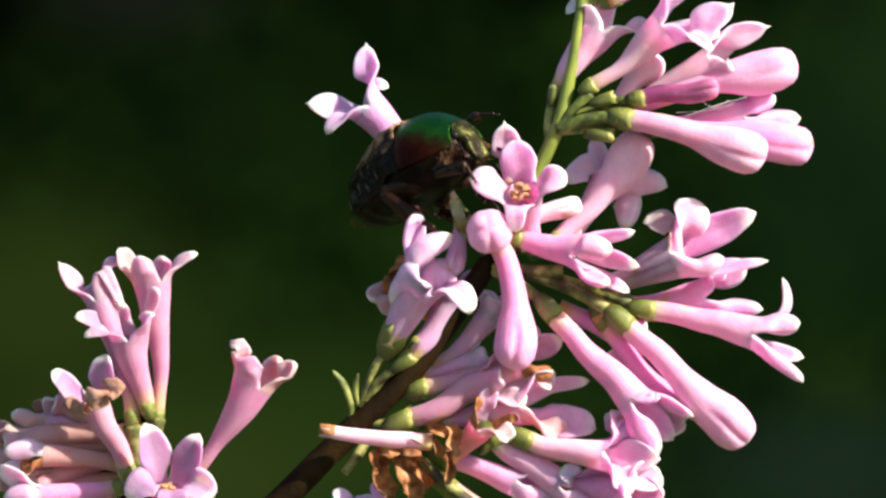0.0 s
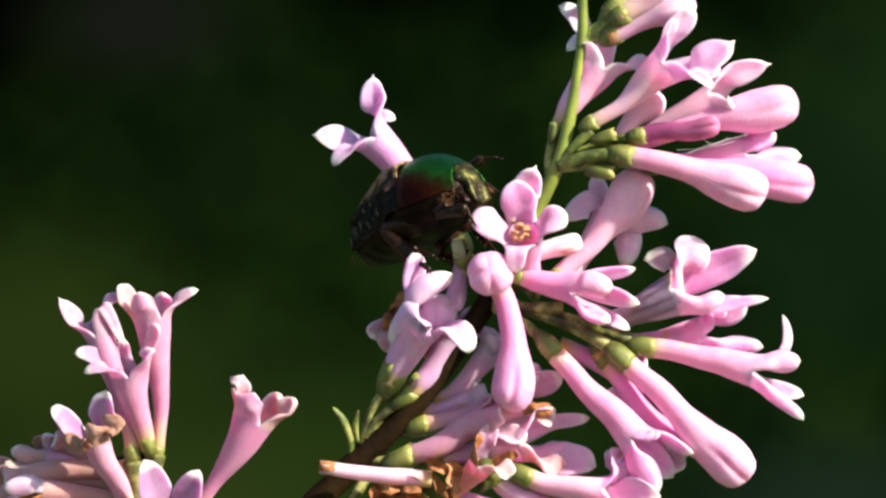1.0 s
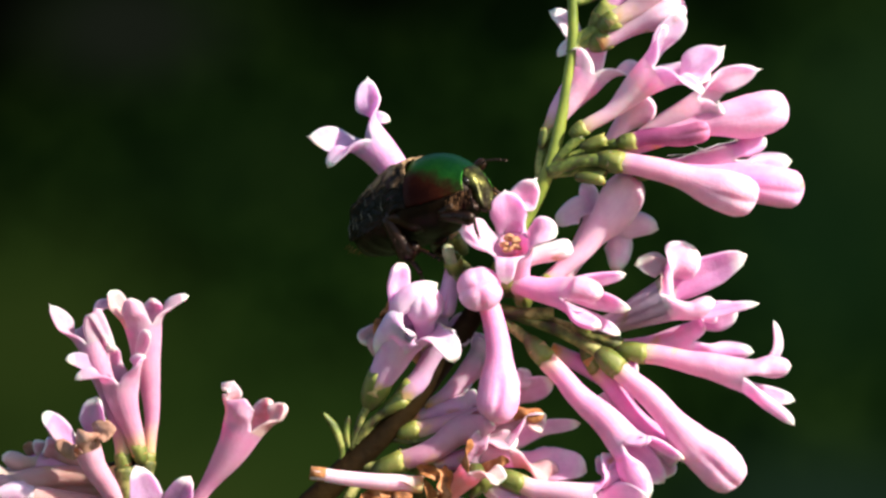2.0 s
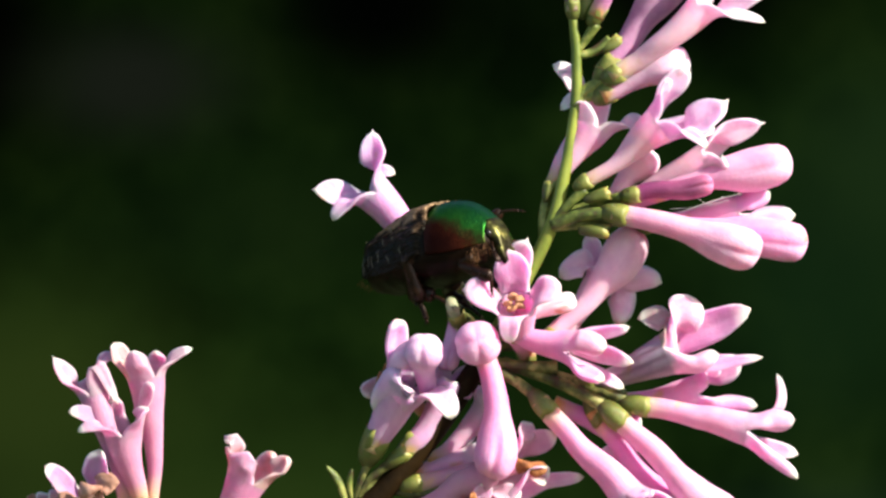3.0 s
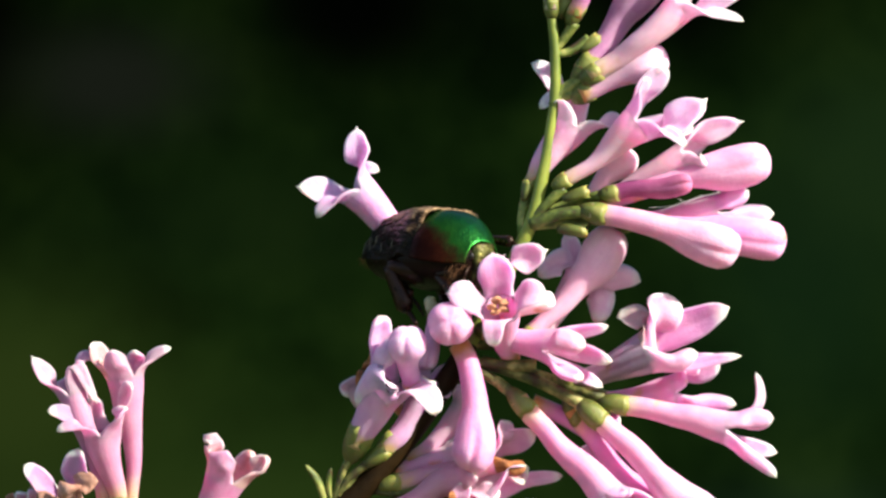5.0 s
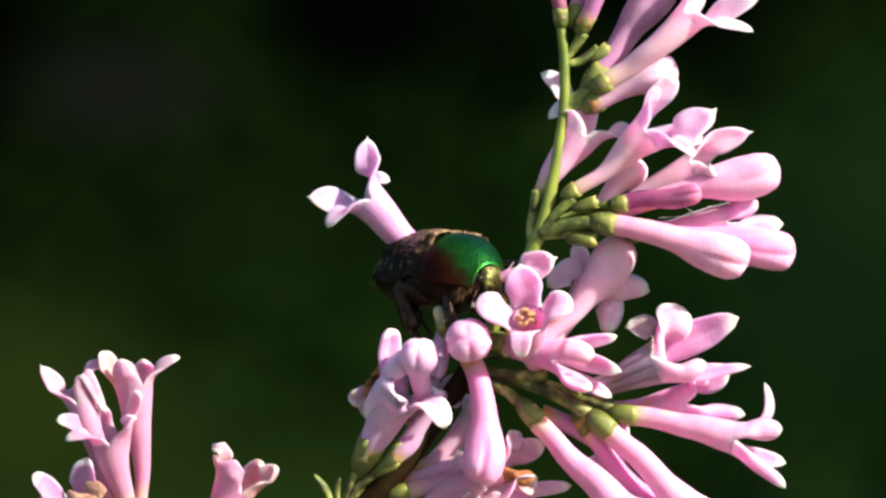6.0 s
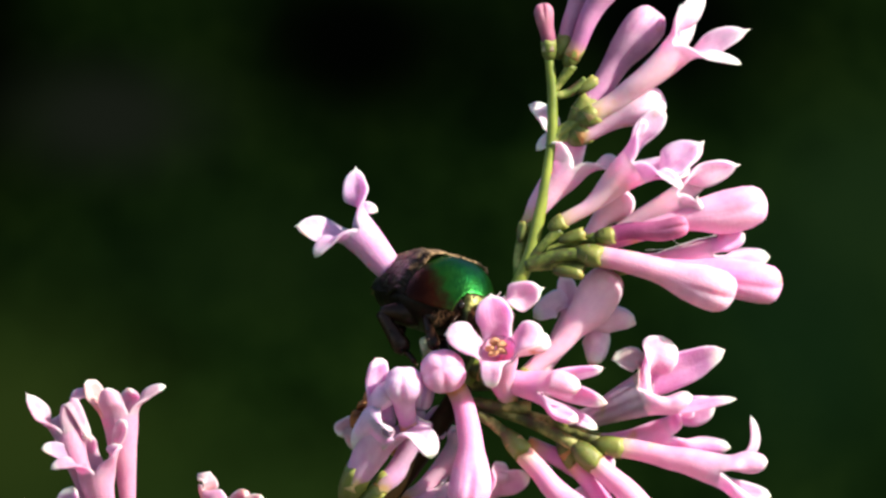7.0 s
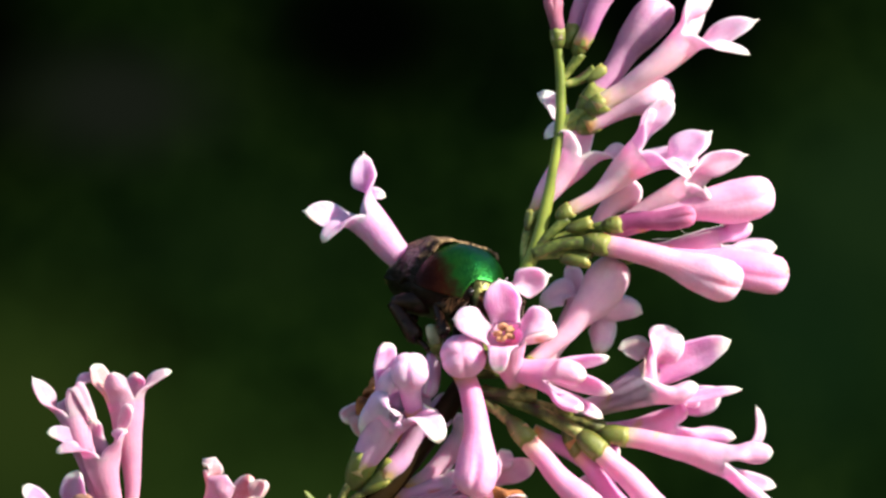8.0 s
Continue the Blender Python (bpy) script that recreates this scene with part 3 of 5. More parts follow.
for name, pts, r in (("pedicel", [(988, 222, -2), (1015, 194, -10), (1044, 164, -14)], [10, 9, 10]),
                     ("pedicel", [(986, 230, -6), (1035, 212, -20), (1088, 207, -26)], [11, 11, 12]),
                     ("pedicel", [(984, 232, -2), (1040, 226, 0), (1090, 222, 10)], [10, 9, 11]),
                     ("pedicel", [(988, 222, 4), (1050, 194, 8), (1112, 178, -18)], [10, 9, 10]),
                     ("pedicel", [(1024, 20, 0), (1040, -5, 4), (1080, -30, 8)], [9, 10, 13]),
                     ("pedicel", [(1022, 24, 2), (1045, 4, 4), (1074, -4, 4)], [8, 8, 12]),
                     ("pedicel", [(1026, -80, 0), (1040, -92, 2), (1064, -128, -6)], [7, 7, 10]),
                     ("pedicel", [(1026, -70, 0), (1058, -78, 6), (1090, -98, 10)], [7, 8, 11]),
                     ("pedicel", [(972, 250, 8), (972, 210, 14), (982, 168, 16)], [9, 9, 10])):
    twig(name, pts, r, SHOOT, main, "", 14, 0.13)

# calyces whose corollas have dropped
for at, to, r, size in (((1074, -78, 4), (1104, -100, 8), 13, 44), ((1040, 186, -24), (1086, 172, -28), 13, 52), ((1030, 238, -16), (1084, 240, -22), 15, 58), ((972, 196, 6), (984, 150, 12), 12, 40),
                        ((690, 660, -24), (728, 628, -26), 16, 54), ((762, 706, -14), (826, 690, -18), 15, 70), ((740, 718, -16), (772, 730, -20), 11, 34), ((846, 806, -34), (876, 776, -38), 13, 44)):
    start, end = plan(*at), plan(*to)
    part("calyx", calyx_mesh(start.lerp(end, 0.5), (end - start).normalized(), 0.86 * r, size), CALYX, main, "bare yellow-green calyx")

for pts in ([(1210, 208, -40), (1262, 188, -30), (1322, 172, -6)], [(1196, 200, -36), (1250, 196, -28), (1300, 184, -4)], [(1240, 178, -40), (1262, 190, -30), (1290, 178, -10)]):
    twig("silk_thread", pts, [0.32, 0.25, 0.32], SILK, main, "fine pale spider silk", 5, 0.0)

# behind the axis, to its far side
F["c2"] = floret(main, (972, 434, 26), (1138, 236, 44), 15, 40, bend=(16, 22, 0), mat=PALE, bud=True, calyx=1.0, cleft=0.05)
F["c3"] = floret(main, (1000, 440, 60), (1078, 318, 84), 14, 32, mat=PALE, calyx=0, half=26,
                 petals=[(1046, 246, 10, 24), (1000, 322, -4, 30), (1180, 332, 0, 28), (1104, 408, -10, 30)])
F["c1"] = floret(main, (925, 394, 10), (1028, 360, -4), 15, 19, mat=WHITE, bud=True, calyx=0)
F["tip"] = floret(main, (812, 376, 150), (630, 172, 110), 14, 38, bend=(10, -12, 0), mat=LILAC, calyx=1.0, flare=0.0,
                  petals=[(645, 73, -6, 27, {"face": 0.8, "point": 0.6, "beak": True, "lift": 0.3, "hook": -0.25}), (539, 181, -10, 25, {"face": 0.8, "point": 0.66, "beak": True, "lift": 0.4}), (577, 238, -20, 15, {"lift": 0.1, "thick": 0.8}), (689, 156, 12, 14, {"lift": 0.1, "thick": 0.8})])

# the whorl on which the beetle feeds
F["c4"] = floret(main, (944, 442, 34), (917, 322, -92), 16, 44, mat=PINK, calyx=1.0, half=30, throat=True, cup=0.12, flare=0.0,
                 petals=[(827, 318, 8, 30, {"point": 0.6, "beak": True, "lift": 0.2}), (911, 244, 34, 32, {"lift": 0.25, "point": 0.62, "beak": True}), (1004, 322, 2, 28, {"point": 0.58, "lift": 0.2}), (914, 414, -16, 19, {"hook": -0.2, "lift": 0.1})], label="open pink floret with ochre anthers")
F["c4b"] = floret(main, (900, 322, -44), (892, 290, -48), 9, 10, mat=PINK, calyx=0, half=3, petals=[(892, 212, -6, 30, {"hook": 0.5, "face": 0.9, "lift": 0.2, "beak": True})])
F["c5"] = floret(main, (874, 432, -10), (864, 404, -128), 18, 43, mat=PINK, bud=True, calyx=0, twist=0.35, cleft=0.13, label="pale pink bud seen on its four-lobed tip")
F["c6"] = floret(main, (878, 428, -30), (903, 652, -72), 19, 39, bend=(52, -6, 0), mat=PINK, bud=True, calyx=0, twist=0.3, cleft=0.15)
F["c7"] = floret(main, (690, 610, -20), (766, 470, -58), 22, 50, bend=(-6, -2, 0), mat=LILAC, calyx=1.1, half=34, flare=0.1,
                 petals=[(726, 376, -14, 25, {"lift": 0.4, "hook": 0.3, "thick": 0.7}), (802, 408, -26, 23, {"lift": 0.35, "hook": 0.8, "thick": 0.9}), (829, 558, -30, 24, {"lift": 0.25, "thick": 0.7}), (690, 554, 4, 41, {"lift": 0.3, "hook": -0.35, "cup": -0.3, "face": 0.85, "thick": 0.3})])
F["c7c"] = floret(main, (728, 634, -6), (806, 520, 4), 19, 30, bend=(6, 4, 0), mat=LILAC, calyx=1.1, flare=0.1, half=28, petals=[(836, 476, 6, 22), (832, 520, 10, 24), (800, 470, 14, 22)])
F["c9"] = floret(main, (818, 384, 14), (800, 486, -6), 13, 19, mat=LILAC, bud=True, calyx=0.9)
F["c7b"] = floret(main, (778, 520, -20), (766, 424, -112), 16, 36, mat=LILAC, bud=True, calyx=0, twist=0.35, cleft=0.13, label="round lilac bud seen on its tip")
F["c8"] = floret(main, (905, 418, -20), (1036, 450, -52), 17, 36, mat=PINK, calyx=0.8, half=26, bend=(6, 2, 0),
                 petals=[(1124, 408, 10, 14, {"hook": 0.2, "thick": 0.9}), (1132, 472, -20, 18, {"thick": 0.9}), (1080, 507, -34, 18, {"hook": 0.2, "thick": 0.9}), (1114, 519, 10, 14, {"thick": 0.8}), (1084, 446, -40, 24, {"hook": 0.3, "thick": 0.9})])
F["brown_back"] = floret(main, (760, 560, 30), (698, 500, 18), 12, 26, mat=FADED, calyx=0, half=26, crumple=0.35,
                         petals=[(664, 536, -4, 24), (690, 474, 0, 22, {"mat": BROWN}), (706, 560, -6, 22), (718, 456, 4, 20, {"mat": BROWN}), (676, 502, -20, 20, {"mat": BROWN, "crumple": 0.4})])

bm = bmesh.new()
sweep(bm, spline([plan(*p) for p in ((826, 418, 4), (818, 398, -16), (811, 378, -26), (807, 362, -28), (806, 357, -28))], 3),
      lambda i, w: (7, 8, 9, 9.5, 10, 10.5, 11, 11, 10.5, 9.5, 7.5, 5, 2)[i] * (1 + 0.05 * math.sin(3 * w)), 14)
part("ovary", bm, OVARY, main, "pale green ovary left bare by a fallen corolla")
start, end = plan(826, 412, 2), plan(816, 386, -16)
part("calyx", calyx_mesh(start.lerp(end, 0.5), (end - start).normalized(), 17, 40), CALYX, main, "browned bare calyx")

# florets that point away to the right
F["r1"] = floret(main, (1040, 506, 8), (1222, 442, -36), 17, 46, bend=(4, 16, 0), mat=PINK, calyx=1.0, half=32,
                 petals=[(1240, 358, 22, 38, {"lift": 0.3, "crumple": 0.12, "face": 0.8}), (1338, 376, 16, 32, {"lift": 0.3}), (1362, 464, 6, 14, {"lift": 0.1, "hook": 0.4, "thick": 0.8}), (1140, 398, 30, 26, {"crumple": 0.45, "mat": FADED, "lift": 0.2, "thick": 0.2}), (1286, 458, -20, 20, {"lift": 0.2, "hook": 0.3})])
F["r2"] = floret(main, (1090, 540, 30), (1262, 520, 36), 17, 34, bend=(0, 10, 0), mat=PINK, calyx=1.0, half=30,
                 petals=[(1322, 466, 4, 34), (1352, 548, -6, 21, {"lift": 0.3}), (1250, 476, -20, 26), (1290, 560, 20, 20)])
F["r3"] = floret(main, (1130, 546, -18), (1352, 594, -28), 18, 32, flare=0.4, bend=(0, -4, 0), mat=PINK, calyx=1.0, half=26,
                 petals=[(1384, 490, 4, 11, {"lift": 0.9, "thick": 0.9}), (1418, 573, -12, 24, {"lift": 0.45}), (1422, 634, 4, 20, {"lift": 0.2}), (1420, 680, -16, 14, {"lift": 0.5, "hook": 0.5, "thick": 0.8})])
F["r4"] = floret(main, (1090, 560, -30), (1322, 784, -50), 19, 42, bend=(8, -6, 0), mat=PINK, bud=True, calyx=1.0, twist=-0.3, cleft=0.34)
F["r5"] = floret(main, (965, 540, -30), (1138, 724, -60), 18, 34, flare=0.4, bend=(-4, 4, 0), mat=PINK, calyx=1.0, half=26,
                 petals=[(1230, 736, -10, 13, {"hook": 0.3, "lift": 0.2, "thick": 0.9}), (1166, 806, -14, 28, {"lift": 0.4}), (1090, 776, 0, 24, {"lift": 0.3}), (1154, 704, -20, 14, {"thick": 0.9}), (1190, 780, 26, 24)])
F["r6"] = floret(main, (1060, 556, 10), (1206, 724, 20), 17, 28, bend=(-14, 10, 0), mat=PINK, calyx=1.0, half=26,
                 petals=[(1244, 744, 0, 24), (1200, 772, 6, 22), (1232, 706, 14, 18)])
F["r7"] = floret(main, (990, 545, 30), (1120, 600, 40), 15, 28, mat=PINK, calyx=0, half=26, petals=[(1070, 634, -4, 26), (1160, 616, 6, 26), (1120, 640, 8, 24)])
for name, pts, r in (("pedicel", [(868, 470, -6), (930, 478, -12), (996, 480, -16)], [9, 9, 12]),
                     ("pedicel", [(870, 478, -4), (920, 504, -20), (956, 530, -28)], [9, 9, 11]),
                     ("pedicel", [(880, 470, 0), (980, 500, -6), (1076, 546, -26)], [10, 10, 13]),
                     ("pedicel", [(900, 470, 4), (1000, 498, 6), (1116, 538, -12)], [9, 10, 13]),
                     ("pedicel", [(858, 450, -6), (850, 410, -16), (812, 380, 150)], [8, 8, 12]),
                     ("pedicel", [(640, 720, -8), (656, 664, -16), (690, 614, -22)], [7, 7, 9]),
                     ("pedicel", [(648, 716, -4), (684, 664, -8), (722, 634, -8)], [7, 7, 9]),
                     ("pedicel", [(880, 440, 6), (930, 440, 16), (970, 434, 24)], [12, 12, 15])):
    twig(name, pts, r, GREEN, main, "", 14, 0.13)

# lower whorl, partly faded
F["b1"] = floret(main, (735, 690, -6), (940, 640, -20), 16, 28, bend=(0, 4, 0), mat=DUSK, calyx=0.9, half=22,
                 petals=[(980, 656, -10, 16, {"crumple": 0.5, "mat": BROWN}), (996, 600, 6, 26), (940, 576, 10, 20), (975, 690, -6, 16, {"crumple": 0.5, "mat": FADED})])
F["b2"] = floret(main, (700, 752, -16), (880, 672, -34), 18, 32, mat=DUSK, calyx=1.2, half=26, petals=[(950, 660, 0, 24), (900, 628, 6, 22), (930, 716, 0, 22)])
F["b3"] = floret(main, (760, 750, 0), (950, 712, -14), 16, 40, bend=(0, 4, 0), mat=PINK, calyx=1.0, half=32,
                 petals=[(1044, 674, 4, 15, {"lift": 0.7}), (1054, 760, -12, 34, {"crumple": 0.15}), (1000, 786, -2, 28, {"crumple": 0.25, "mat": FADED}), (985, 660, -10, 26)])
F["b4"] = floret(main, (790, 815, -40), (866, 742, -60), 16, 28, mat=FADED, calyx=0, half=18, crumple=0.3,
                 petals=[(872, 686, 0, 20, {"mat": MAUVE, "lift": 0.8}), (910, 742, -8, 10, {"mat": BROWN, "lift": 1.2, "hook": -0.8}), (842, 704, -10, 10, {"mat": BROWN, "lift": 0.7, "hook": 0.6}), (902, 782, -10, 20)])
F["b6"] = floret(main, (915, 772, -50), (1090, 806, -84), 17, 30, bend=(0, 24, 0), mat=PALE, calyx=1.1, half=34, lobe=PINK,
                 petals=[(1080, 726, 40, 22), (1168, 812, -4, 30, {"lift": 0.2}), (1120, 872, -6, 30, {"lift": 0.2}), (1172, 862, 16, 28)])
F["b7"] = floret(main, (866, 765, -30), (1010, 870, -48), 18, 30, bend=(-4, 6, 0), mat=PINK, calyx=1.1, half=28,
                 petals=[(1080, 832, 0, 28), (990, 830, -10, 22, {"mat": LILAC}), (1060, 910, -10, 30), (960, 910, -8, 24)])
F["b8"] = floret(main, (770, 805, -20), (930, 862, -36), 16, 26, mat=PINK, calyx=1.2, half=24, petals=[(972, 836, -6, 22), (980, 884, -6, 22), (930, 910, -8, 22)])
F["b9"] = floret(main, (990, 850, -30), (1110, 878, -70), 18, 34, mat=PINK, calyx=0, half=36, petals=[(1150, 818, 6, 34), (1174, 884, 0, 34), (1130, 946, 4, 34)])
F["b14"] = floret(main, (960, 800, 30), (1086, 800, 24), 15, 26, mat=PINK, calyx=0, half=28, petals=[(1072, 730, 6, 24), (1130, 770, 0, 26), (1120, 840, 4, 26)])
F["b10"] = floret(main, (780, 850, -34), (870, 930, -56), 17, 28, mat=FADED, calyx=1.4, half=24, petals=[(900, 950, 0, 24), (850, 960, 0, 24)])
F["b11"] = floret(main, (660, 960, -20), (640, 890, -36), 14, 24, mat=LILAC, calyx=0, half=22, petals=[(590, 868, 0, 18), (690, 866, -4, 22), (640, 940, -10, 22)])
F["b12"] = floret(main, (770, 650, 30), (876, 545, 30), 14, 26, bend=(10, 14, 0), mat=PALE, calyx=0, half=26, petals=[(900, 520, 0, 24), (860, 512, 8, 24), (905, 560, 4, 24)])
F["b13"] = floret(main, (740, 668, 24), (850, 640, 24), 14, 24, mat=PALE, calyx=0, half=24, petals=[(900, 690, 0, 24), (810, 606, 10, 20), (880, 640, 4, 24)])
for name, pts, r in (("pedicel", [(650, 748, 0), (676, 752, -8), (710, 748, -14)], [9, 10, 13]),
                     ("pedicel", [(706, 700, 0), (745, 706, -6), (776, 700, -10)], [7, 8, 10]),
                     ("pedicel", [(720, 720, 0), (820, 766, -10), (900, 768, -30)], [8, 9, 12]),
                     ("pedicel", [(640, 770, 0), (720, 800, -20), (780, 846, -34)], [9, 10, 13]),
                     ("pedicel", [(730, 800, -44), (770, 840, -58), (830, 890, -66)], [9, 10, 12]),
                     ("pedicel", [(644, 712, -10), (664, 680, -18), (696, 654, -22)], [6, 6, 9]),
                     ("pedicel", [(652, 776, -6), (636, 800, -16), (610, 838, -24)], [7, 10, 8])):
    twig(name, pts, r, GREEN, main, "", 14, 0.13)

# a fallen corolla tube lies across the stem, brown at its torn end
fallen = floret(None, (764, 783, -62), (566, 762, -70), 15, 11, bend=(0, 4, 0), mat=PALE, calyx=0, name="fallen_corolla")
bm = bmesh.new()
sweep(bm, [plan(592, 765, -69), plan(578, 763, -69.5), plan(565, 761, -70)], lambda i, w: (12.2, 12.0, 11.6)[i] * (1 + 0.12 * math.sin(5 * w + i)), 16, (True, True))
part("torn_end", bm, BROWN, fallen, "dry brown torn end")
tagged(fallen, "fallen pale corolla tube lying across the stem, torn end browned", "petal")


def withered(points, half, mat=BROWN):
    """A dry crumpled petal remnant."""
    a, b, c = (plan(*p) for p in points)
    across = (c - a).cross(Vector((0, 1, 0))).normalized()
    part("withered_petal", petal_mesh(a, b, c, across, half, 0.9, half * 0.14, 0.75), mat, main, "dry crumpled brown petal")


for points, half in (([(684, 796, -42), (664, 826, -62), (700, 884, -52)], 17), ([(700, 800, -44), (732, 842, -70), (738, 892, -58)], 19), ([(716, 800, -46), (760, 826, -60), (752, 876, -52)], 13),
                     ([(664, 806, -48), (688, 786, -72), (712, 800, -60)], 11), ([(704, 806, -56), (728, 784, -76), (750, 800, -62)], 12), ([(670, 800, -54), (654, 806, -70), (672, 834, -60)], 8),
                     ([(796, 756, -62), (820, 782, -82), (792, 806, -70)], 13), ([(792, 800, -64), (806, 826, -80), (782, 856, -66)], 11), ([(758, 760, -62), (772, 750, -82), (796, 772, -68)], 12), ([(764, 776, -66), (782, 792, -78), (776, 810, -68)], 8)):
    withered(points, half)

bm = petal_mesh(plan(622, 742, -6), plan(632, 694, -20), plan(587, 654, -24), Vector((0.8, 0.6, 0)).normalized(), 9, 0.3, 3)
part("bract", bm, SHOOT, main, "small narrow green bract")
bm = petal_mesh(plan(634, 716, -12), plan(626, 690, -20), plan(634, 660, -24), Vector((1, 0.3, 0)).normalized(), 6, 0.3, 4)
part("bract", bm, SHOOT, main, "small narrow green bract")

# ---- the lower panicle at its side ----
side = tagged(empty("lilac_panicle", (-0.16, 0.03, 0.0)), "fading lilac panicle with curled and wilting florets", "flower")
twig("stem", [(-1900, 20840, 500), (-1500, 12000, 300), (-400, 1800, 140), (120, 1100, 60), (235, 870, 20), (250, 780, 10), (262, 720, 6)],
     [55, 46, 28, 22, 18, 15, 12], BARK, side, "dark brown woody stem", 12)
L = {}
L["l1"] = floret(side, (278, 745, 6), (264, 474, 0), 12, 38, bend=(20, 0, 0), mat=DUSK, calyx=1.0, flare=0.4, half=28, lobe=DUSK,
                 petals=[(212, 437, -6, 23, {"lift": 0.3, "crumple": 0.15, "mat": FADED}), (350, 449, -6, 12, {"lift": 0.1, "thick": 0.8}), (248, 452, -30, 24, {"lift": 0.15, "crumple": 0.12}), (284, 454, 20, 20, {"lift": 0.4, "crumple": 0.15})])
L["l2"] = floret(side, (236, 750, -14), (168, 514, -20), 14, 27, bend=(24, -4, 0), mat=DUSK, calyx=1.0, half=24, lobe=DUSK, flare=0.3,
                 petals=[(102, 461, -6, 20, {"lift": 0.4, "point": 0.65, "beak": True}), (222, 548, -22, 13, {"lift": 2.2, "hook": -0.6, "thick": 0.8}), (234, 474, 14, 12, {"lift": 1.6, "thick": 0.8})])
L["l3"] = floret(side, (264, 730, -20), (226, 572, -44), 14, 40, bend=(-10, 0, 0), mat=DUSK, calyx=0.9, flare=0.0, half=25, lobe=DUSK,
                 petals=[(130, 565, -14, 18, {"lift": 0.2, "hook": 0.3, "mat": VIOLET}), (284, 510, -8, 16, {"lift": 0.9, "hook": 0.4}), (266, 550, -30, 20, {"lift": 0.2, "hook": -0.4}), (148, 598, -30, 12, {"lift": 0.1, "thick": 0.8}), (215, 534, 14, 20)])
L["l4"] = floret(side, (232, 850, -26), (164, 704, -50), 17, 26, bend=(4, 6, 0), mat=DUSK, lobe=VIOLET, calyx=1.0, half=25, crumple=0.2,
                 petals=[(86, 660, -10, 21, {"hook": 0.4}), (184, 628, -4, 27), (140, 738, -16, 24, {"mat": WILT, "crumple": 0.4}), (218, 698, -16, 24, {"mat": WILT, "crumple": 0.5}), (172, 690, -40, 20, {"crumple": 0.4, "mat": WILT})])
L["l5"] = floret(side, (270, 960, -10), (302, 848, -90), 18, 34, mat=DUSK, lobe=VIOLET, calyx=0, half=34, throat=True, cup=0.32,
                 petals=[(256, 748, 0, 33, {"point": 0.75}), (352, 766, 0, 31, {"point": 0.75}), (228, 888, -16, 33, {"point": 0.7}), (376, 884, -14, 33, {"point": 0.7}), (300, 930, -16, 30)])
L["l6"] = floret(side, (325, 858, 0), (462, 650, -16), 13, 46, bend=(10, 20, 0), mat=DUSK, calyx=0, flare=0.55, half=26, lobe=FADED,
                 petals=[(419, 620, 0, 24, {"crumple": 0.3, "lift": 0.7, "hook": 0.4}), (446, 634, -34, 26, {"crumple": 0.35, "lift": 0.2, "mat": DUSK}), (518, 640, -8, 26, {"crumple": 0.2, "lift": 0.5}), (488, 630, 16, 26, {"crumple": 0.3, "lift": 0.5})])
L["l7"] = floret(side, (250, 780, 20), (30, 792, 30), 16, 26, bend=(0, -48, 0), mat=FADED, calyx=0, half=26, petals=[(-40, 830, 0, 26), (-10, 782, 10, 24), (20, 842, -10, 24)])
L["l8"] = floret(side, (240, 830, 0), (60, 806, -14), 15, 22, bend=(0, -14, 0), mat=FADED, calyx=0.9, half=22, petals=[(0, 842, 0, 22), (6, 800, -10, 20, {"mat": PALE}), (40, 836, -6, 20, {"mat": BROWN, "crumple": 0.3})], lobe=PALE)
L["l9"] = floret(side, (225, 860, -20), (60, 880, -36), 15, 22, mat=PINK, calyx=1.0, half=24, petals=[(0, 822, 0, 22, {"mat": PALE}), (6, 884, -10, 24), (60, 930, 0, 24)])
L["l10"] = floret(side, (215, 750, 16), (244, 850, 10), 22, 26, mat=FADED, calyx=0, bud=True)
L["l11"] = floret(side, (330, 930, 10), (130, 896, 0), 20, 30, mat=PALE, calyx=0, bud=True)
L["l12"] = floret(side, (235, 800, 26), (80, 848, 20), 14, 22, mat=FADED, calyx=0, half=22, petals=[(20, 866, 0, 22), (40, 830, 4, 20, {"mat": BROWN, "crumple": 0.3}), (70, 884, 0, 22)])
L["l13"] = floret(side, (232, 806, 34), (20, 776, 44), 14, 22, bend=(0, -16, 0), mat=FADED, calyx=0, half=22, petals=[(-30, 800, 0, 22), (-20, 760, 6, 20), (6, 800, -6, 16, {"mat": BROWN, "crumple": 0.4})])
L["l14"] = floret(side, (228, 822, 40), (70, 738, 50), 14, 22, bend=(6, -16, 0), mat=PINK, calyx=0, half=22, petals=[(20, 730, 0, 20, {"mat": FADED}), (56, 716, 6, 16, {"mat": WILT, "crumple": 0.3}), (30, 752, 0, 20)])
L["l15"] = floret(side, (225, 850, 22), (40, 866, 28), 14, 20, bend=(0, -12, 0), mat=FADED, calyx=0, half=22, petals=[(-10, 860, 0, 20), (10, 890, 6, 20), (16, 846, -6, 14, {"mat": BROWN, "crumple": 0.4})])
L["l16"] = floret(side, (200, 780, 44), (110, 716, 50), 14, 22, mat=FADED, calyx=0, half=24, crumple=0.3, petals=[(84, 704, 0, 22), (128, 690, 6, 22, {"mat": WILT}), (150, 716, 0, 22)])
twig("pedicel", [(250, 860, 6), (242, 800, -8), (236, 752, -14)], [14, 16, 18], GREEN, side)
twig("pedicel", [(255, 800, 6), (272, 770, 6), (278, 740, 6)], [12, 14, 16], GREEN, side)
twig("pedicel", [(250, 860, 6), (300, 870, 4), (334, 845, 0)], [12, 12, 14], GREEN, side)

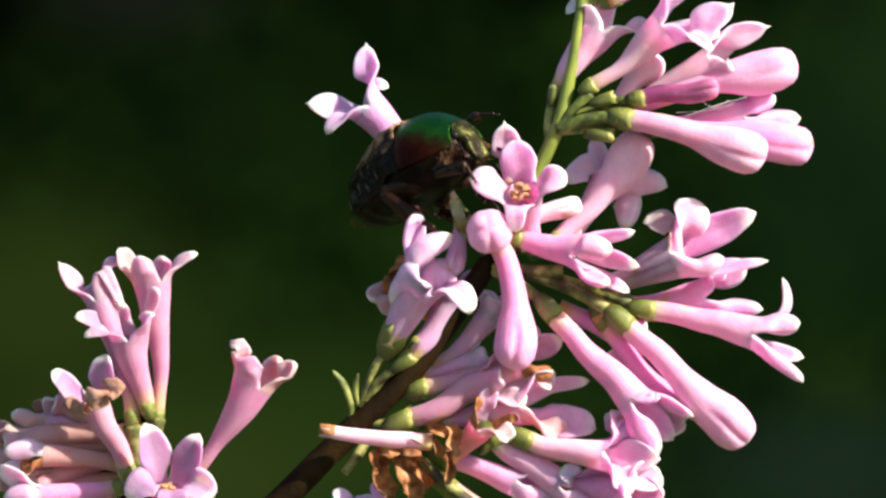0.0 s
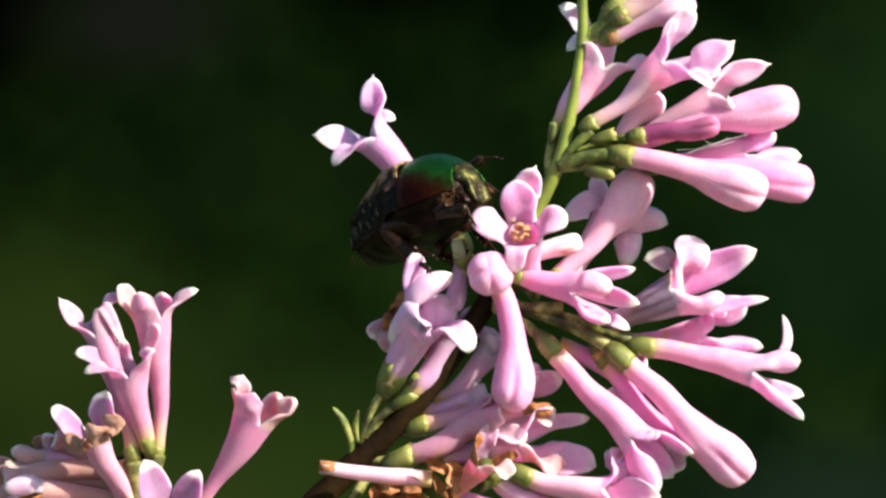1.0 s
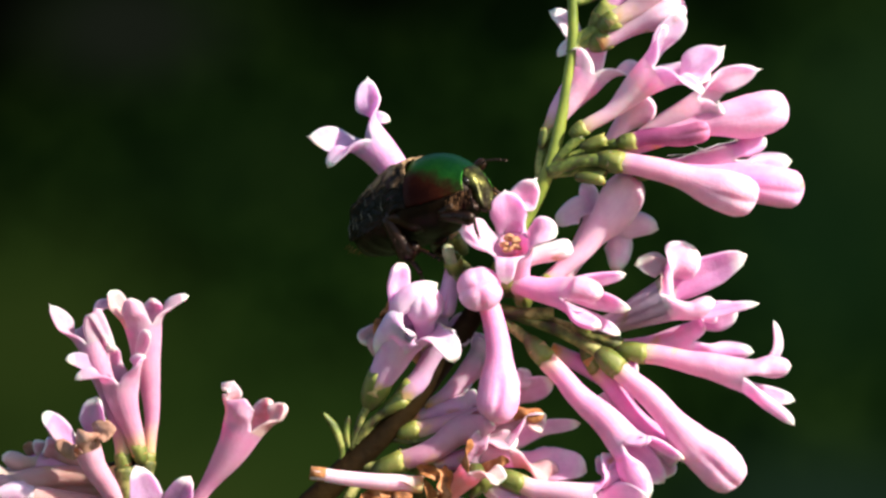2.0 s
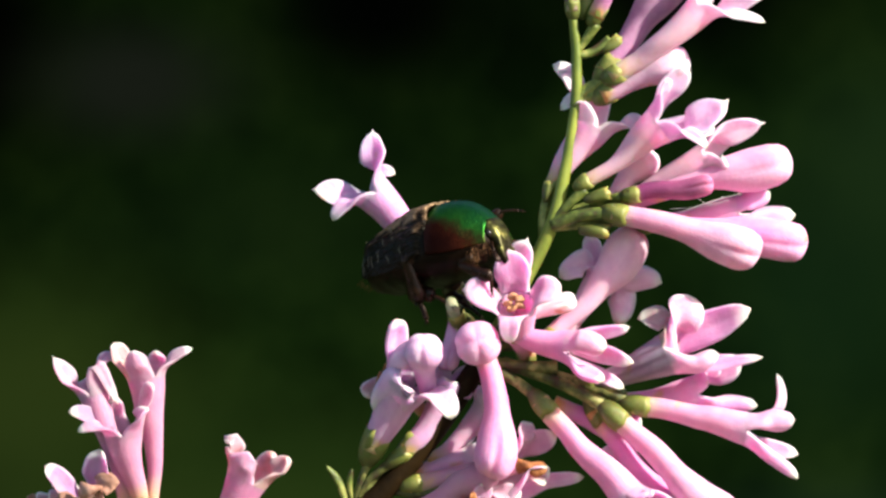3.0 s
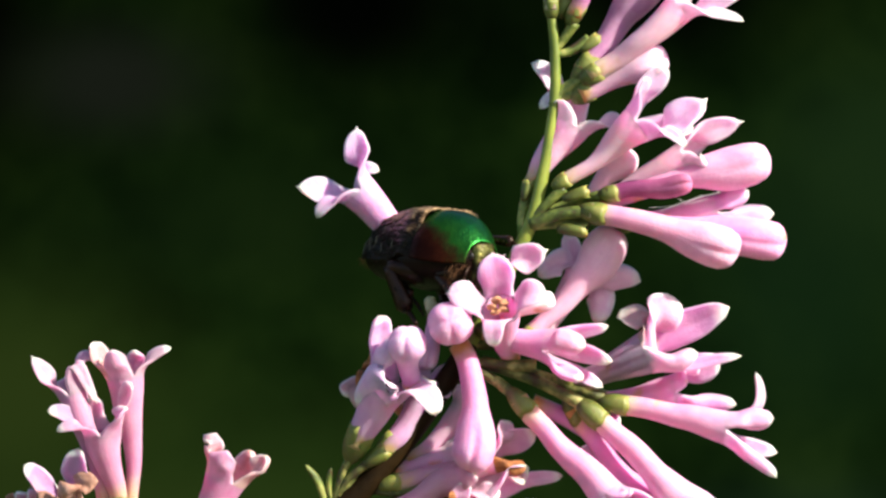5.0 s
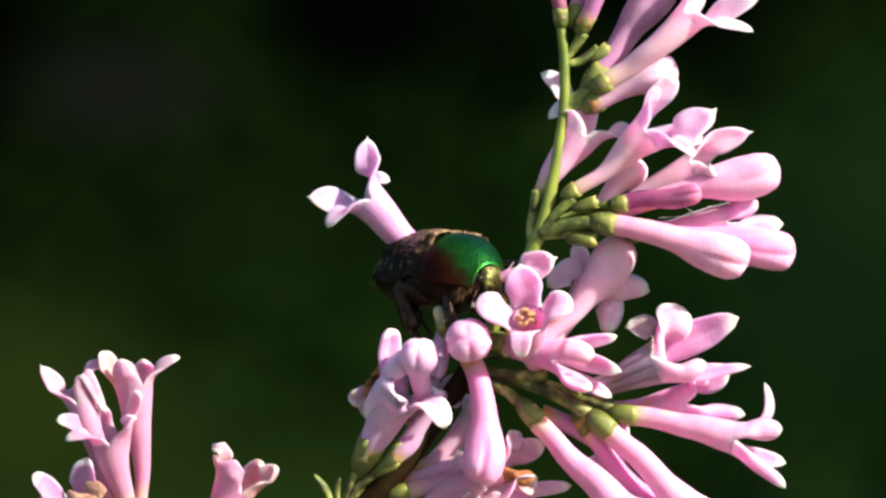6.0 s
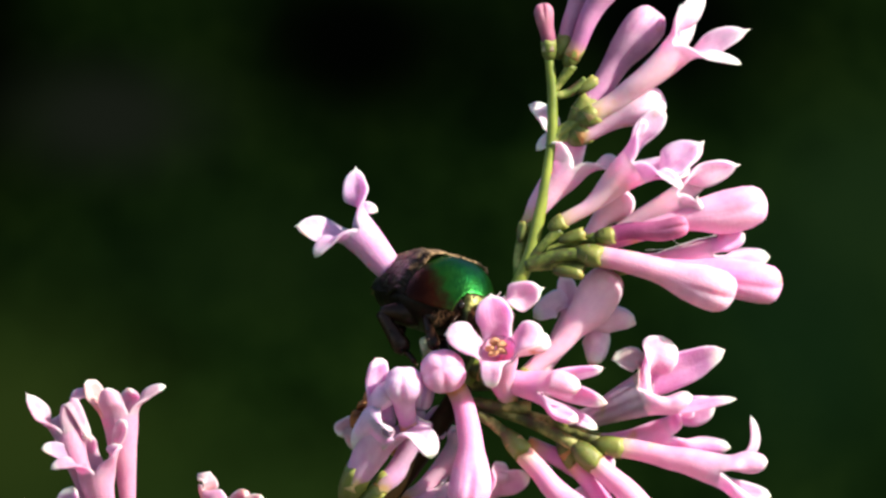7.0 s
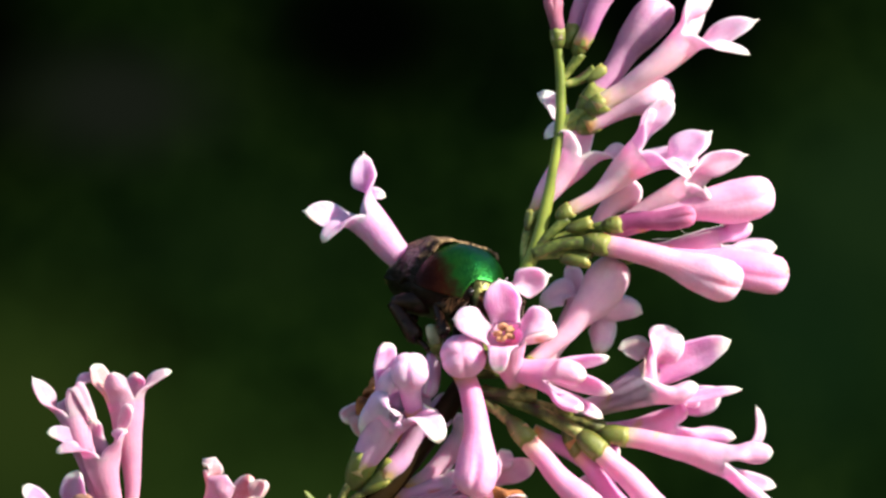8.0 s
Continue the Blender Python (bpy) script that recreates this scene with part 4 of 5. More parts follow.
# ---- the beetle ----
MM = 0.001


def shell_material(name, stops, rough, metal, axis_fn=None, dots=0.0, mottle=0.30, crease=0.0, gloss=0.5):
    """Metallic chitin: colour by height on the body, fine punctures; wing cases add dust and painted sunlight on top.
    """
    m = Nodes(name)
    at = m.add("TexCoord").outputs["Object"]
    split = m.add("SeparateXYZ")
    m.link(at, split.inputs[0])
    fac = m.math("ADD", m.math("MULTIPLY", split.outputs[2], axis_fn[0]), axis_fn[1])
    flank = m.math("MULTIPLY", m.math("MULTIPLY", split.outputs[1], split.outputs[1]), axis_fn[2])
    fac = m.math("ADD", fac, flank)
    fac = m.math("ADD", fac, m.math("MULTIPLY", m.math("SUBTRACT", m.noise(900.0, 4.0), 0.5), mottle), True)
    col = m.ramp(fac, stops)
    m.link(col, m.bsdf.inputs["Base Color"])
    m.bsdf.inputs["Metallic"].default_value = metal
    m.link(m.math("ADD", m.math("MULTIPLY", m.noise(1500.0, 4.0), 0.25), rough - 0.12), m.bsdf.inputs["Roughness"])
    pits = m.add("TexVoronoi", Scale=3600.0)
    m.link(at, pits.inputs["Vector"])
    m.bsdf.inputs["Specular IOR Level"].default_value = gloss
    height = m.math("SMOOTH_MIN", pits.outputs["Distance"], 0.35)
    if crease:
        # long wrinkles run down the wing case
        stretch = m.add("Mapping")
        stretch.inputs["Scale"].default_value = (300.0, 2000.0, 1400.0)
        m.link(at, stretch.inputs["Vector"])
        folds = m.add("TexNoise", Scale=1.0, Detail=3.0, Distortion=0.8)
        m.link(stretch.outputs[0], folds.inputs["Vector"])
        height = m.math("ADD", height, m.math("MULTIPLY", folds.outputs["Fac"], crease))
        m.link(m.ramp(m.math("ADD", fac, m.math("MULTIPLY", m.math("SUBTRACT", folds.outputs["Fac"], 0.5), 0.9)), stops), m.bsdf.inputs["Base Color"])
    m.bump(height, dots, 0.00010)
    return m.mat


PRONOTUM = shell_material("pronotum_green", [(0.05, (0.014, 0.004, 0.003)), (0.30, (0.036, 0.007, 0.004)), (0.46, (0.075, 0.015, 0.006)), (0.57, (0.06, 0.060, 0.013)), (0.67, (0.032, 0.17, 0.020)), (0.88, (0.010, 0.13, 0.030)), (1.0, (0.006, 0.070, 0.050))],
                          0.36, 0.97, (44.0, 0.77, -22000.0), 1.0, 0.26)
# brown top is dust plus painted grazing sun; near-black flanks carry painted shade
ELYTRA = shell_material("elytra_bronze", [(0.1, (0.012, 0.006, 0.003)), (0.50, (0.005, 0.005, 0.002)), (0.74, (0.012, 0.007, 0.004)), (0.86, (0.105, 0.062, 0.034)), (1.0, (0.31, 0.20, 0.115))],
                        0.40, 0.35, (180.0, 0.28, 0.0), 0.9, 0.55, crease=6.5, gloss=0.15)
HEAD = shell_material("head_gold", [(0.12, (0.012, 0.008, 0.004)), (0.40, (0.035, 0.032, 0.009)), (0.62, (0.085, 0.085, 0.020)), (0.90, (0.42, 0.38, 0.12))], 0.36, 0.75, (90.0, 0.42, 0.0), 1.0, 1.7)
CHITIN = plain_material("dark_chitin", [(0.3, (0.010, 0.0045, 0.002)), (0.7, (0.036, 0.013, 0.006))], 900, 0.34, 0.5, metal=0.3, depth=0.00008, gloss=0.3)
BELLY = plain_material("copper_underside", [(0.3, (0.004, 0.002, 0.0015)), (0.7, (0.014, 0.006, 0.003))], 800, 0.42, 0.7, metal=0.3, depth=0.00008, gloss=0.12)
EYE_BLACK = plain_material("eye_black", [(0.3, (0.006, 0.005, 0.004)), (0.7, (0.02, 0.014, 0.01))], 3000, 0.15, 0.2, depth=0.00003)
MARK = plain_material("chalk_mark", [(0.3, (0.13, 0.11, 0.07)), (0.7, (0.33, 0.28, 0.20))], 2500, 0.8, 0.4, depth=0.00004)
HAIR = plain_material("pale_hair", [(0.3, (0.16, 0.060, 0.02)), (0.7, (0.32, 0.15, 0.055))], 2500, 0.7, 0.2, depth=0.00004)

beetle = tagged(new("rose_chafer"), "metallic green and copper rose chafer beetle feeding on lilac", "beetle")
beetle.empty_display_size = 0.005


def piece(name, bm, mat, parent, label="", origin=(0, 0, 0), flat=False):
    """A part of the beetle, drawn in millimetres in the beetle's own space (x ahead, y to its left, z up)."""
    o = Vector(origin)
    for v in bm.verts:
        v.co = (v.co - o) * MM
    bmesh.ops.recalc_face_normals(bm, faces=bm.faces)
    mesh = bpy.data.meshes.new(name)
    bm.to_mesh(mesh)
    bm.free()
    for f in mesh.polygons:
        f.use_smooth = not flat
    mesh.materials.append(mat)
    ob = new(name, mesh)
    ORIGIN[ob] = o
    ob.parent = parent
    ob.location = (o - ORIGIN.get(parent, Vector((0, 0, 0)))) * MM
    if label:
        tagged(ob, label)
    return ob


ORIGIN[beetle] = Vector((0, 0, 0))


def profile(table, x):
    """Smooth reading of a small table of (x, value)."""
    x = min(max(x, table[0][0]), table[-1][0])
    k = max(i for i in range(len(table) - 1) if table[i][0] <= x)
    slopes = [(q[1] - p[1]) / (q[0] - p[0]) for p, q in zip(table, table[1:])]
    ms = [slopes[0], *[0 if a * c < 0 else (a + c) / 2 for a, c in zip(slopes, slopes[1:])], slopes[-1]]
    (x0, v0), (x1, v1) = table[k], table[k + 1]
    h, t = x1 - x0, (x - x0) / (x1 - x0)
    return (v0 * (1 + 2 * t) * (1 - t) ** 2 + h * ms[k] * t * (1 - t) ** 2 + v1 * t * t * (3 - 2 * t) + h * ms[k + 1] * t * t * (t - 1))


WIDE = [(-8.9, 1.6), (-8.5, 2.7), (-7.6, 3.8), (-5.5, 4.7), (-1.5, 5.3), (1.0, 5.65), (2.6, 5.2)]
HIGH = [(-8.9, 0.5), (-8.6, 1.1), (-7.8, 1.9), (-6.4, 2.7), (-3.0, 3.8), (0.0, 4.45), (2.6, 4.55)]
# half a cross-section, from the middle seam to the side: share of the width, share of the height
ELYTRON = [(0.0, 0.985), (0.3, 1.0), (0.52, 0.975), (0.66, 0.90), (0.76, 0.74), (0.86, 0.50), (0.95, 0.22), (1.0, 0.0)]
SHIELD = [(0.0, 1.0), (0.25, 0.975), (0.48, 0.89), (0.68, 0.74), (0.84, 0.53), (0.94, 0.31), (0.99, 0.12), (1.0, 0.0)]


def section(table, s):
    """A point on half a cross-section, s from 0 at the middle to 1 at the rim."""
    k = s * (len(table) - 1)
    return profile([(i, p[0]) for i, p in enumerate(table)], k), profile([(i, p[1]) for i, p in enumerate(table)], k)


def dome(bm, xs, wide, high, rim, shape, arc=(-1.0, 1.0), steps=16, thick=0.25, ridge=None):
    """A curved shield over the body: an outer skin and an inner one, joined round the rim. arc: from the left rim (-1) to the right (1)."""
    skins = []
    for inset in (0.0, thick):
        grid = []
        for x in xs:
            w, h, b = profile(wide, x) - inset, profile(high, x) - inset, profile(rim, x)
            row = []
            for k in range(steps + 1):
                s = arc[0] + (arc[1] - arc[0]) * k / steps
                out, lift = section(shape, abs(s))
                y, z = -w * math.copysign(out, s), b + (h - b) * lift
                if ridge and not inset:
                    z += ridge(x, y, s)
                row.append(bm.verts.new((x, y, z)))
            grid.append(row)
        skins.append(grid)
    nx = len(xs)
    for g, grid in enumerate(skins):
        for i in range(nx - 1):
            for k in range(steps):
                bm.faces.new((grid[i][k], grid[i][k + 1], grid[i + 1][k + 1], grid[i + 1][k]))
    a, b = skins
    for i in range(nx - 1):
        bm.faces.new((a[i][0], a[i + 1][0], b[i + 1][0], b[i][0]))
        bm.faces.new((a[i][steps], b[i][steps], b[i + 1][steps], a[i + 1][steps]))
    for k in range(steps):
        bm.faces.new((a[0][k], b[0][k], b[0][k + 1], a[0][k + 1]))
        bm.faces.new((a[-1][k], a[-1][k + 1], b[-1][k + 1], b[-1][k]))


RIM = [(-8.9, 0.2), (-7.6, -0.7), (-5.0, -1.1), (-1.0, -1.3), (1.0, -0.6), (2.6, -1.0)]


def costa(x, y, s):
    """Ribs, the raised shoulder edge, the apical bump and wrinkles of a wing case."""
    a = abs(s)
    back = 1 - smooth(0.6, 2.4, x)
    rib = 0.24 * math.exp(-((a - 0.40) / 0.03) ** 2) + 0.20 * math.exp(-((a - 0.16) / 0.04) ** 2) + 0.12 * math.exp(-((a - 0.71) / 0.025) ** 2)
    edge = 0.20 * math.exp(-((a - 0.43) / 0.05) ** 2) * smooth(-8.0, -5.0, x)
    seam = 0.16 * math.exp(-((a - 0.03) / 0.03) ** 2)
    dent = -0.24 * math.exp(-((a - 0.27) / 0.07) ** 2) * (1 - smooth(-2.0, 1.0, x)) - 0.16 * math.exp(-((a - 0.57) / 0.05) ** 2) * (1 - smooth(-1.0, 1.0, x))
    bump = 0.45 * math.exp(-((a - 0.40) / 0.12) ** 2 - ((x + 7.0) / 0.9) ** 2)
    return rib * back + edge + seam + dent + bump + 0.13 * noise.noise(Vector((x * 1.2 + y * 0.8, y * 2.6, 0))) + 0.06 * noise.noise(Vector((x * 5.0, y * 3.0, 3)))


for sign in (-1, 1):
    bm = bmesh.new()
    dome(bm, [2.6 - 11.5 * (i / 46) ** 0.85 for i in range(47)], WIDE, HIGH, RIM, ELYTRON, (0.012 * sign, 1.0 * sign), 32, 0.25, costa)
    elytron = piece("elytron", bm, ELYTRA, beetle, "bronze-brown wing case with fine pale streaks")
    # short pale streaks across the wing case
    rng = random.Random(5 + sign)
    for x, s, span, turn in ((-2.2, 0.62, 0.5, 0.3), (-3.8, 0.58, 0.7, 0.2), (-4.5, 0.74, 0.8, 0.0), (-5.6, 0.77, 0.9, 0.1), (-6.3, 0.72, 1.0, -0.1), (-7.7, 0.62, 2.4, 0.35),
                             (-1.0, 0.80, 0.5, 0.2), (-6.8, 0.33, 0.9, 0.2), (-3.0, 0.82, 0.6, 0.3), (-7.3, 0.84, 0.8, 0.0), (-4.6, 0.36, 0.5, 0.2), (-2.6, 0.48, 0.6, 0.5)):
        bm = bmesh.new()
        pts = []
        for k in range(7):
            q = s + (k - 3) * span * 0.035
            xx = x + (k - 3) * turn * 0.25 + 0.10 * rng.uniform(-1, 1)
            out, lift = section(ELYTRON, q)
            w, h, b = profile(WIDE, xx), profile(HIGH, xx), profile(RIM, xx)
            y, z = -sign * w * out, b + (h - b) * lift
            pts.append(Vector((xx, y, z + costa(xx, y, q) + 0.01)))
        sweep(bm, spline(pts, 2), lambda i, a: 0.042 * math.sin(math.pi * (i + 0.6) / 13.4), 6)
        piece("streak", bm, MARK, elytron, "chalk-white streak")

# the hairy plate that closes the tail
bm = bmesh.new()
rings_tail = []
for i in range(9):
    t = i / 8
    ring = []
    for j in range(25):
        q = 2 * j / 24 - 1
        half_w = 2.4 * (1 - 0.55 * t ** 1.6)
        ring.append(bm.verts.new((-8.75 - 0.5 * math.sin(math.pi * min(t * 1.1, 1)) * (1 - q * q) + 1.0 * t * t + 0.5 * q * q, half_w * q, 1.25 - 3.3 * t - 0.5 * q * q * (1 - t))))
    rings_tail.append(ring)
for r, q in zip(rings_tail, rings_tail[1:]):
    for j in range(24):
        bm.faces.new((r[j], r[j + 1], q[j + 1], q[j]))
skin = bmesh.ops.solidify(bm, geom=bm.faces[:], thickness=0.25)
piece("pygidium", bm, BELLY, beetle, "dark hairy tail plate")

# scutellum
bm = bmesh.new()
top = [bm.verts.new(p) for p in ((2.7, 1.3, 4.45), (2.7, -1.3, 4.45), (1.3, -0.5, 4.6), (0.5, 0, 4.58), (1.3, 0.5, 4.6))]
low = [bm.verts.new(v.co - Vector((0, 0, 0.5))) for v in top]
bm.faces.new(top), bm.faces.new(low[::-1])
for k in range(5):
    bm.faces.new((top[k], top[(k + 1) % 5], low[(k + 1) % 5], low[k]))
bmesh.ops.bevel(bm, geom=bm.edges[:], offset=0.12, segments=2, affect="EDGES")
piece("scutellum", bm, ELYTRA, beetle)

# pronotum
PW = [(2.3, 5.3), (3.4, 5.25), (5.0, 4.55), (6.6, 3.4), (7.7, 2.6), (8.1, 2.35)]
PH = [(2.3, 4.45), (3.6, 4.35), (5.2, 3.85), (6.6, 2.9), (7.6, 1.85), (8.1, 1.2)]
PR = [(2.3, -0.9), (5.5, -1.3), (8.1, -1.3)]


def bead(x, y, s):
    """A fine raised rim runs along the sides of the shield."""
    return 0.12 * math.exp(-((abs(s) - 0.985) / 0.02) ** 2) + 0.03 * noise.noise(Vector((x, y, 0)) * 2.2)


bm = bmesh.new()
dome(bm, [2.45 + 5.65 * i / 44 for i in range(45)], PW, PH, PR, SHIELD, (-1, 1), 56, 0.1, bead)
pronotum = piece("pronotum", bm, PRONOTUM, beetle, "glossy green pronotum with coppery sides")

# the body below
bm = bmesh.new()
line = [Vector((-9.0 + 17.0 * i / 24, 0, -0.5)) for i in range(25)]
BW = [(-9.0, 0.5), (-8.6, 1.6), (-7.6, 3.2), (-5.5, 4.4), (-1.0, 5.2), (3.0, 5.0), (6.0, 3.8), (8.0, 2.0)]
BD = [(-9.0, 0.5), (-8.6, 1.2), (-7.6, 1.9), (-4.0, 2.6), (1.0, 3.2), (5.0, 2.8), (8.0, 1.3)]
uvless = []
for p in line:
    ring = []
    for j in range(24):
        a = 2 * math.pi * j / 24
        y = profile(BW, p.x) * math.cos(a)
        z = math.sin(a)
        z = z * (profile(BD, p.x) if z < 0 else 1.4)
        step = 0.16 * math.sin(p.x * 3.2) if p.x < 1 and z < 0 else 0
        ring.append(bm.verts.new((p.x, y, p.z - 0.3 + z + step)))
    uvless.append(ring)
for r, q in zip(uvless, uvless[1:]):
    for j in range(24):
        bm.faces.new((r[j], r[(j + 1) % 24], q[(j + 1) % 24], q[j]))
bm.faces.new(uvless[0][::-1]), bm.faces.new(uvless[-1])
piece("abdomen", bm, BELLY, beetle, "dark coppery hairy underside")

# head
bm = bmesh.new()
grid = []
for i in range(13):
    x = 7.5 + 3.6 * i / 12
    w = profile([(7.5, 1.75), (8.4, 1.7), (9.2, 1.45), (10.6, 1.4), (11.1, 1.15)], x)
    z0 = profile([(7.5, 0.2), (9.0, 0.0), (11.1, -1.1)], x)
    h = profile([(7.5, 1.1), (9.0, 0.8), (10.6, 0.42), (11.1, 0.2)], x)
    ring = []
    for j in range(20):
        a = 2 * math.pi * j / 20
        y = w * math.copysign(abs(math.cos(a)) ** 0.55, math.cos(a))
        z = h * math.copysign(abs(math.sin(a)) ** 0.6, math.sin(a))
        if z > 0:
            z += 0.16 * abs(y / w) ** 4 * smooth(8.8, 10, x) - 0.12 * math.exp(-(y / 0.5) ** 2) * smooth(8.6, 9.4, x)
        ring.append(bm.verts.new((x, y, z0 + z)))
    grid.append(ring)
for r, q in zip(grid, grid[1:]):
    for j in range(20):
        bm.faces.new((r[j], r[(j + 1) % 20], q[(j + 1) % 20], q[j]))
bm.faces.new(grid[0][::-1]), bm.faces.new(grid[-1])
for v in bm.verts:
    v.co = Vector((7.5 + (v.co.x - 7.6) * 1.08, v.co.y * 0.84, v.co.z * 1.3 - 0.3))
head = piece("head", bm, HEAD, beetle, "golden green head with square front", origin=(7.6, 0, 0.2))
for sign in (-1, 1):
    bm = bmesh.new()
    ball = bmesh.ops.create_uvsphere(bm, u_segments=14, v_segments=9, radius=0.55)
    for v in ball["verts"]:
        v.co = Vector((v.co.x * 0.9 + 8.35, v.co.y * 0.7 + sign * 1.45, v.co.z * 0.9 + 0.1))
    piece("eye", bm, EYE_BLACK, head, "small black eye")
    bm = bmesh.new()
    sweep(bm, spline([Vector(p) for p in ((9.2, sign * 1.5, -0.4), (9.9, sign * 2.1, -0.5), (10.4, sign * 2.3, -0.8))], 4), lambda i, a: 0.13, 8)
    for k in range(3):
        d = Vector((1.0, sign * (0.15 + 0.18 * k), -0.35)).normalized()
        sweep(bm, [Vector((10.35, sign * 2.3, -0.8)) + d * t for t in (0, 0.5, 1.0, 1.5)], lambda i, a: (0.12, 0.2, 0.2, 0.1)[i], 8)
    piece("antenna", bm, CHITIN, head, "short brown clubbed antenna")

# sparse hairs on the tail and the breast
bm = bmesh.new()
rng = random.Random(3)
for n_hair in range(800):
    kind = rng.random()
    if n_hair >= 560:
        # a rusty tuft at the root of each fore leg
        side_y = rng.choice((-1, 1))
        root = Vector((6.3 + rng.uniform(-0.9, 0.9), side_y * (2.5 + rng.uniform(-0.6, 0.6)), -2.1 + rng.uniform(-0.7, 0.7)))
        way = Vector((rng.uniform(0, 0.6), side_y * 0.5, -1 + rng.uniform(-0.3, 0.5))).normalized()
        size = 1.0
    elif kind < 0.16:
        a = rng.uniform(0, math.pi)
        root = Vector((-8.7 + rng.uniform(-0.2, 0.6), 3.0 * math.cos(a), -0.6 - 1.2 * math.sin(a)))
        way = Vector((-1, 0.3 * math.cos(a), -0.6)).normalized()
        size = 0.8
    else:
        root = Vector((rng.uniform(3.6, 8.2), rng.uniform(-3.4, 3.4), -2.4 + rng.uniform(0, 1.2)))
        way = Vector((0.3, root.y * 0.25, -1)).normalized()
        size = 0.9
    side_v = way.cross(Vector((0.3, 0.5, 0.8))).normalized() * 0.020
    a, b, c = bm.verts.new(root - side_v), bm.verts.new(root + side_v), bm.verts.new(root + side_v.cross(way) * 1.5)
    tip_v = bm.verts.new(root + way * size * rng.uniform(0.6, 1.2))
    for u, w in ((a, b), (b, c), (c, a)):
        bm.faces.new((u, w, tip_v))
tagged(piece("hairs", bm, HAIR, beetle, "fine pale hairs"), kind="stuff")


def leg(hip, knee, ankle, toe, stout=1.0):
    """One leg: thick femur, spined tibia, thin jointed foot."""
    hip, knee, ankle, toe = (Vector(p) for p in (hip, knee, ankle, toe))
    bm = bmesh.new()
    mid = (hip + knee) / 2
    sweep(bm, bezier(hip, mid + Vector((0, 0, 0.25)), knee, 8), lambda i, a: 1.25 * stout * (0.5, 0.72, 0.8, 0.78, 0.7, 0.6, 0.5, 0.42, 0.3)[i], 12)
    thigh = piece("leg", bm, CHITIN, beetle, "dark coppery leg", origin=hip)
    bm = bmesh.new()
    sweep(bm, bezier(knee, (knee + ankle) / 2, ankle, 8), lambda i, a: 1.2 * stout * (0.30, 0.34, 0.36, 0.40, 0.42, 0.46, 0.5, 0.52, 0.3)[i] * (1 + 0.15 * math.cos(2 * a)), 10)
    d = (ankle - knee).normalized()
    across = d.cross(Vector((0, 0, 1))).normalized() if abs(d.z) < 0.95 else Vector((1, 0, 0))
    for t in (0.45, 0.7, 0.95):
        root = knee.lerp(ankle, t) + across * 0.3 * stout
        sweep(bm, [root, root + (across + d * 0.6) * 0.28, root + (across + d * 0.8) * 0.55], lambda i, a: (0.16, 0.1, 0.02)[i], 6)
    shin = piece("tibia", bm, CHITIN, thigh, origin=knee)
    bm = bmesh.new()
    pts = bezier(ankle, (ankle + toe) / 2 + Vector((0, 0, 0.25)), toe, 15)
    sweep(bm, pts, lambda i, a: stout * (0.13 + 0.09 * (i % 3) / 2), 8)
    end = (pts[-1] - pts[-3]).normalized()
    for w in (-1, 1):
        claw = [toe, toe + end * 0.35 + end.cross(Vector((0, 0, 1))) * 0.22 * w, toe + end * 0.5 + end.cross(Vector((0, 0, 1))) * 0.2 * w - Vector((0, 0, 0.25))]
        sweep(bm, claw, lambda i, a: (0.1, 0.08, 0.02)[i], 6)
    piece("tarsus", bm, CHITIN, thigh, origin=ankle)
    return thigh


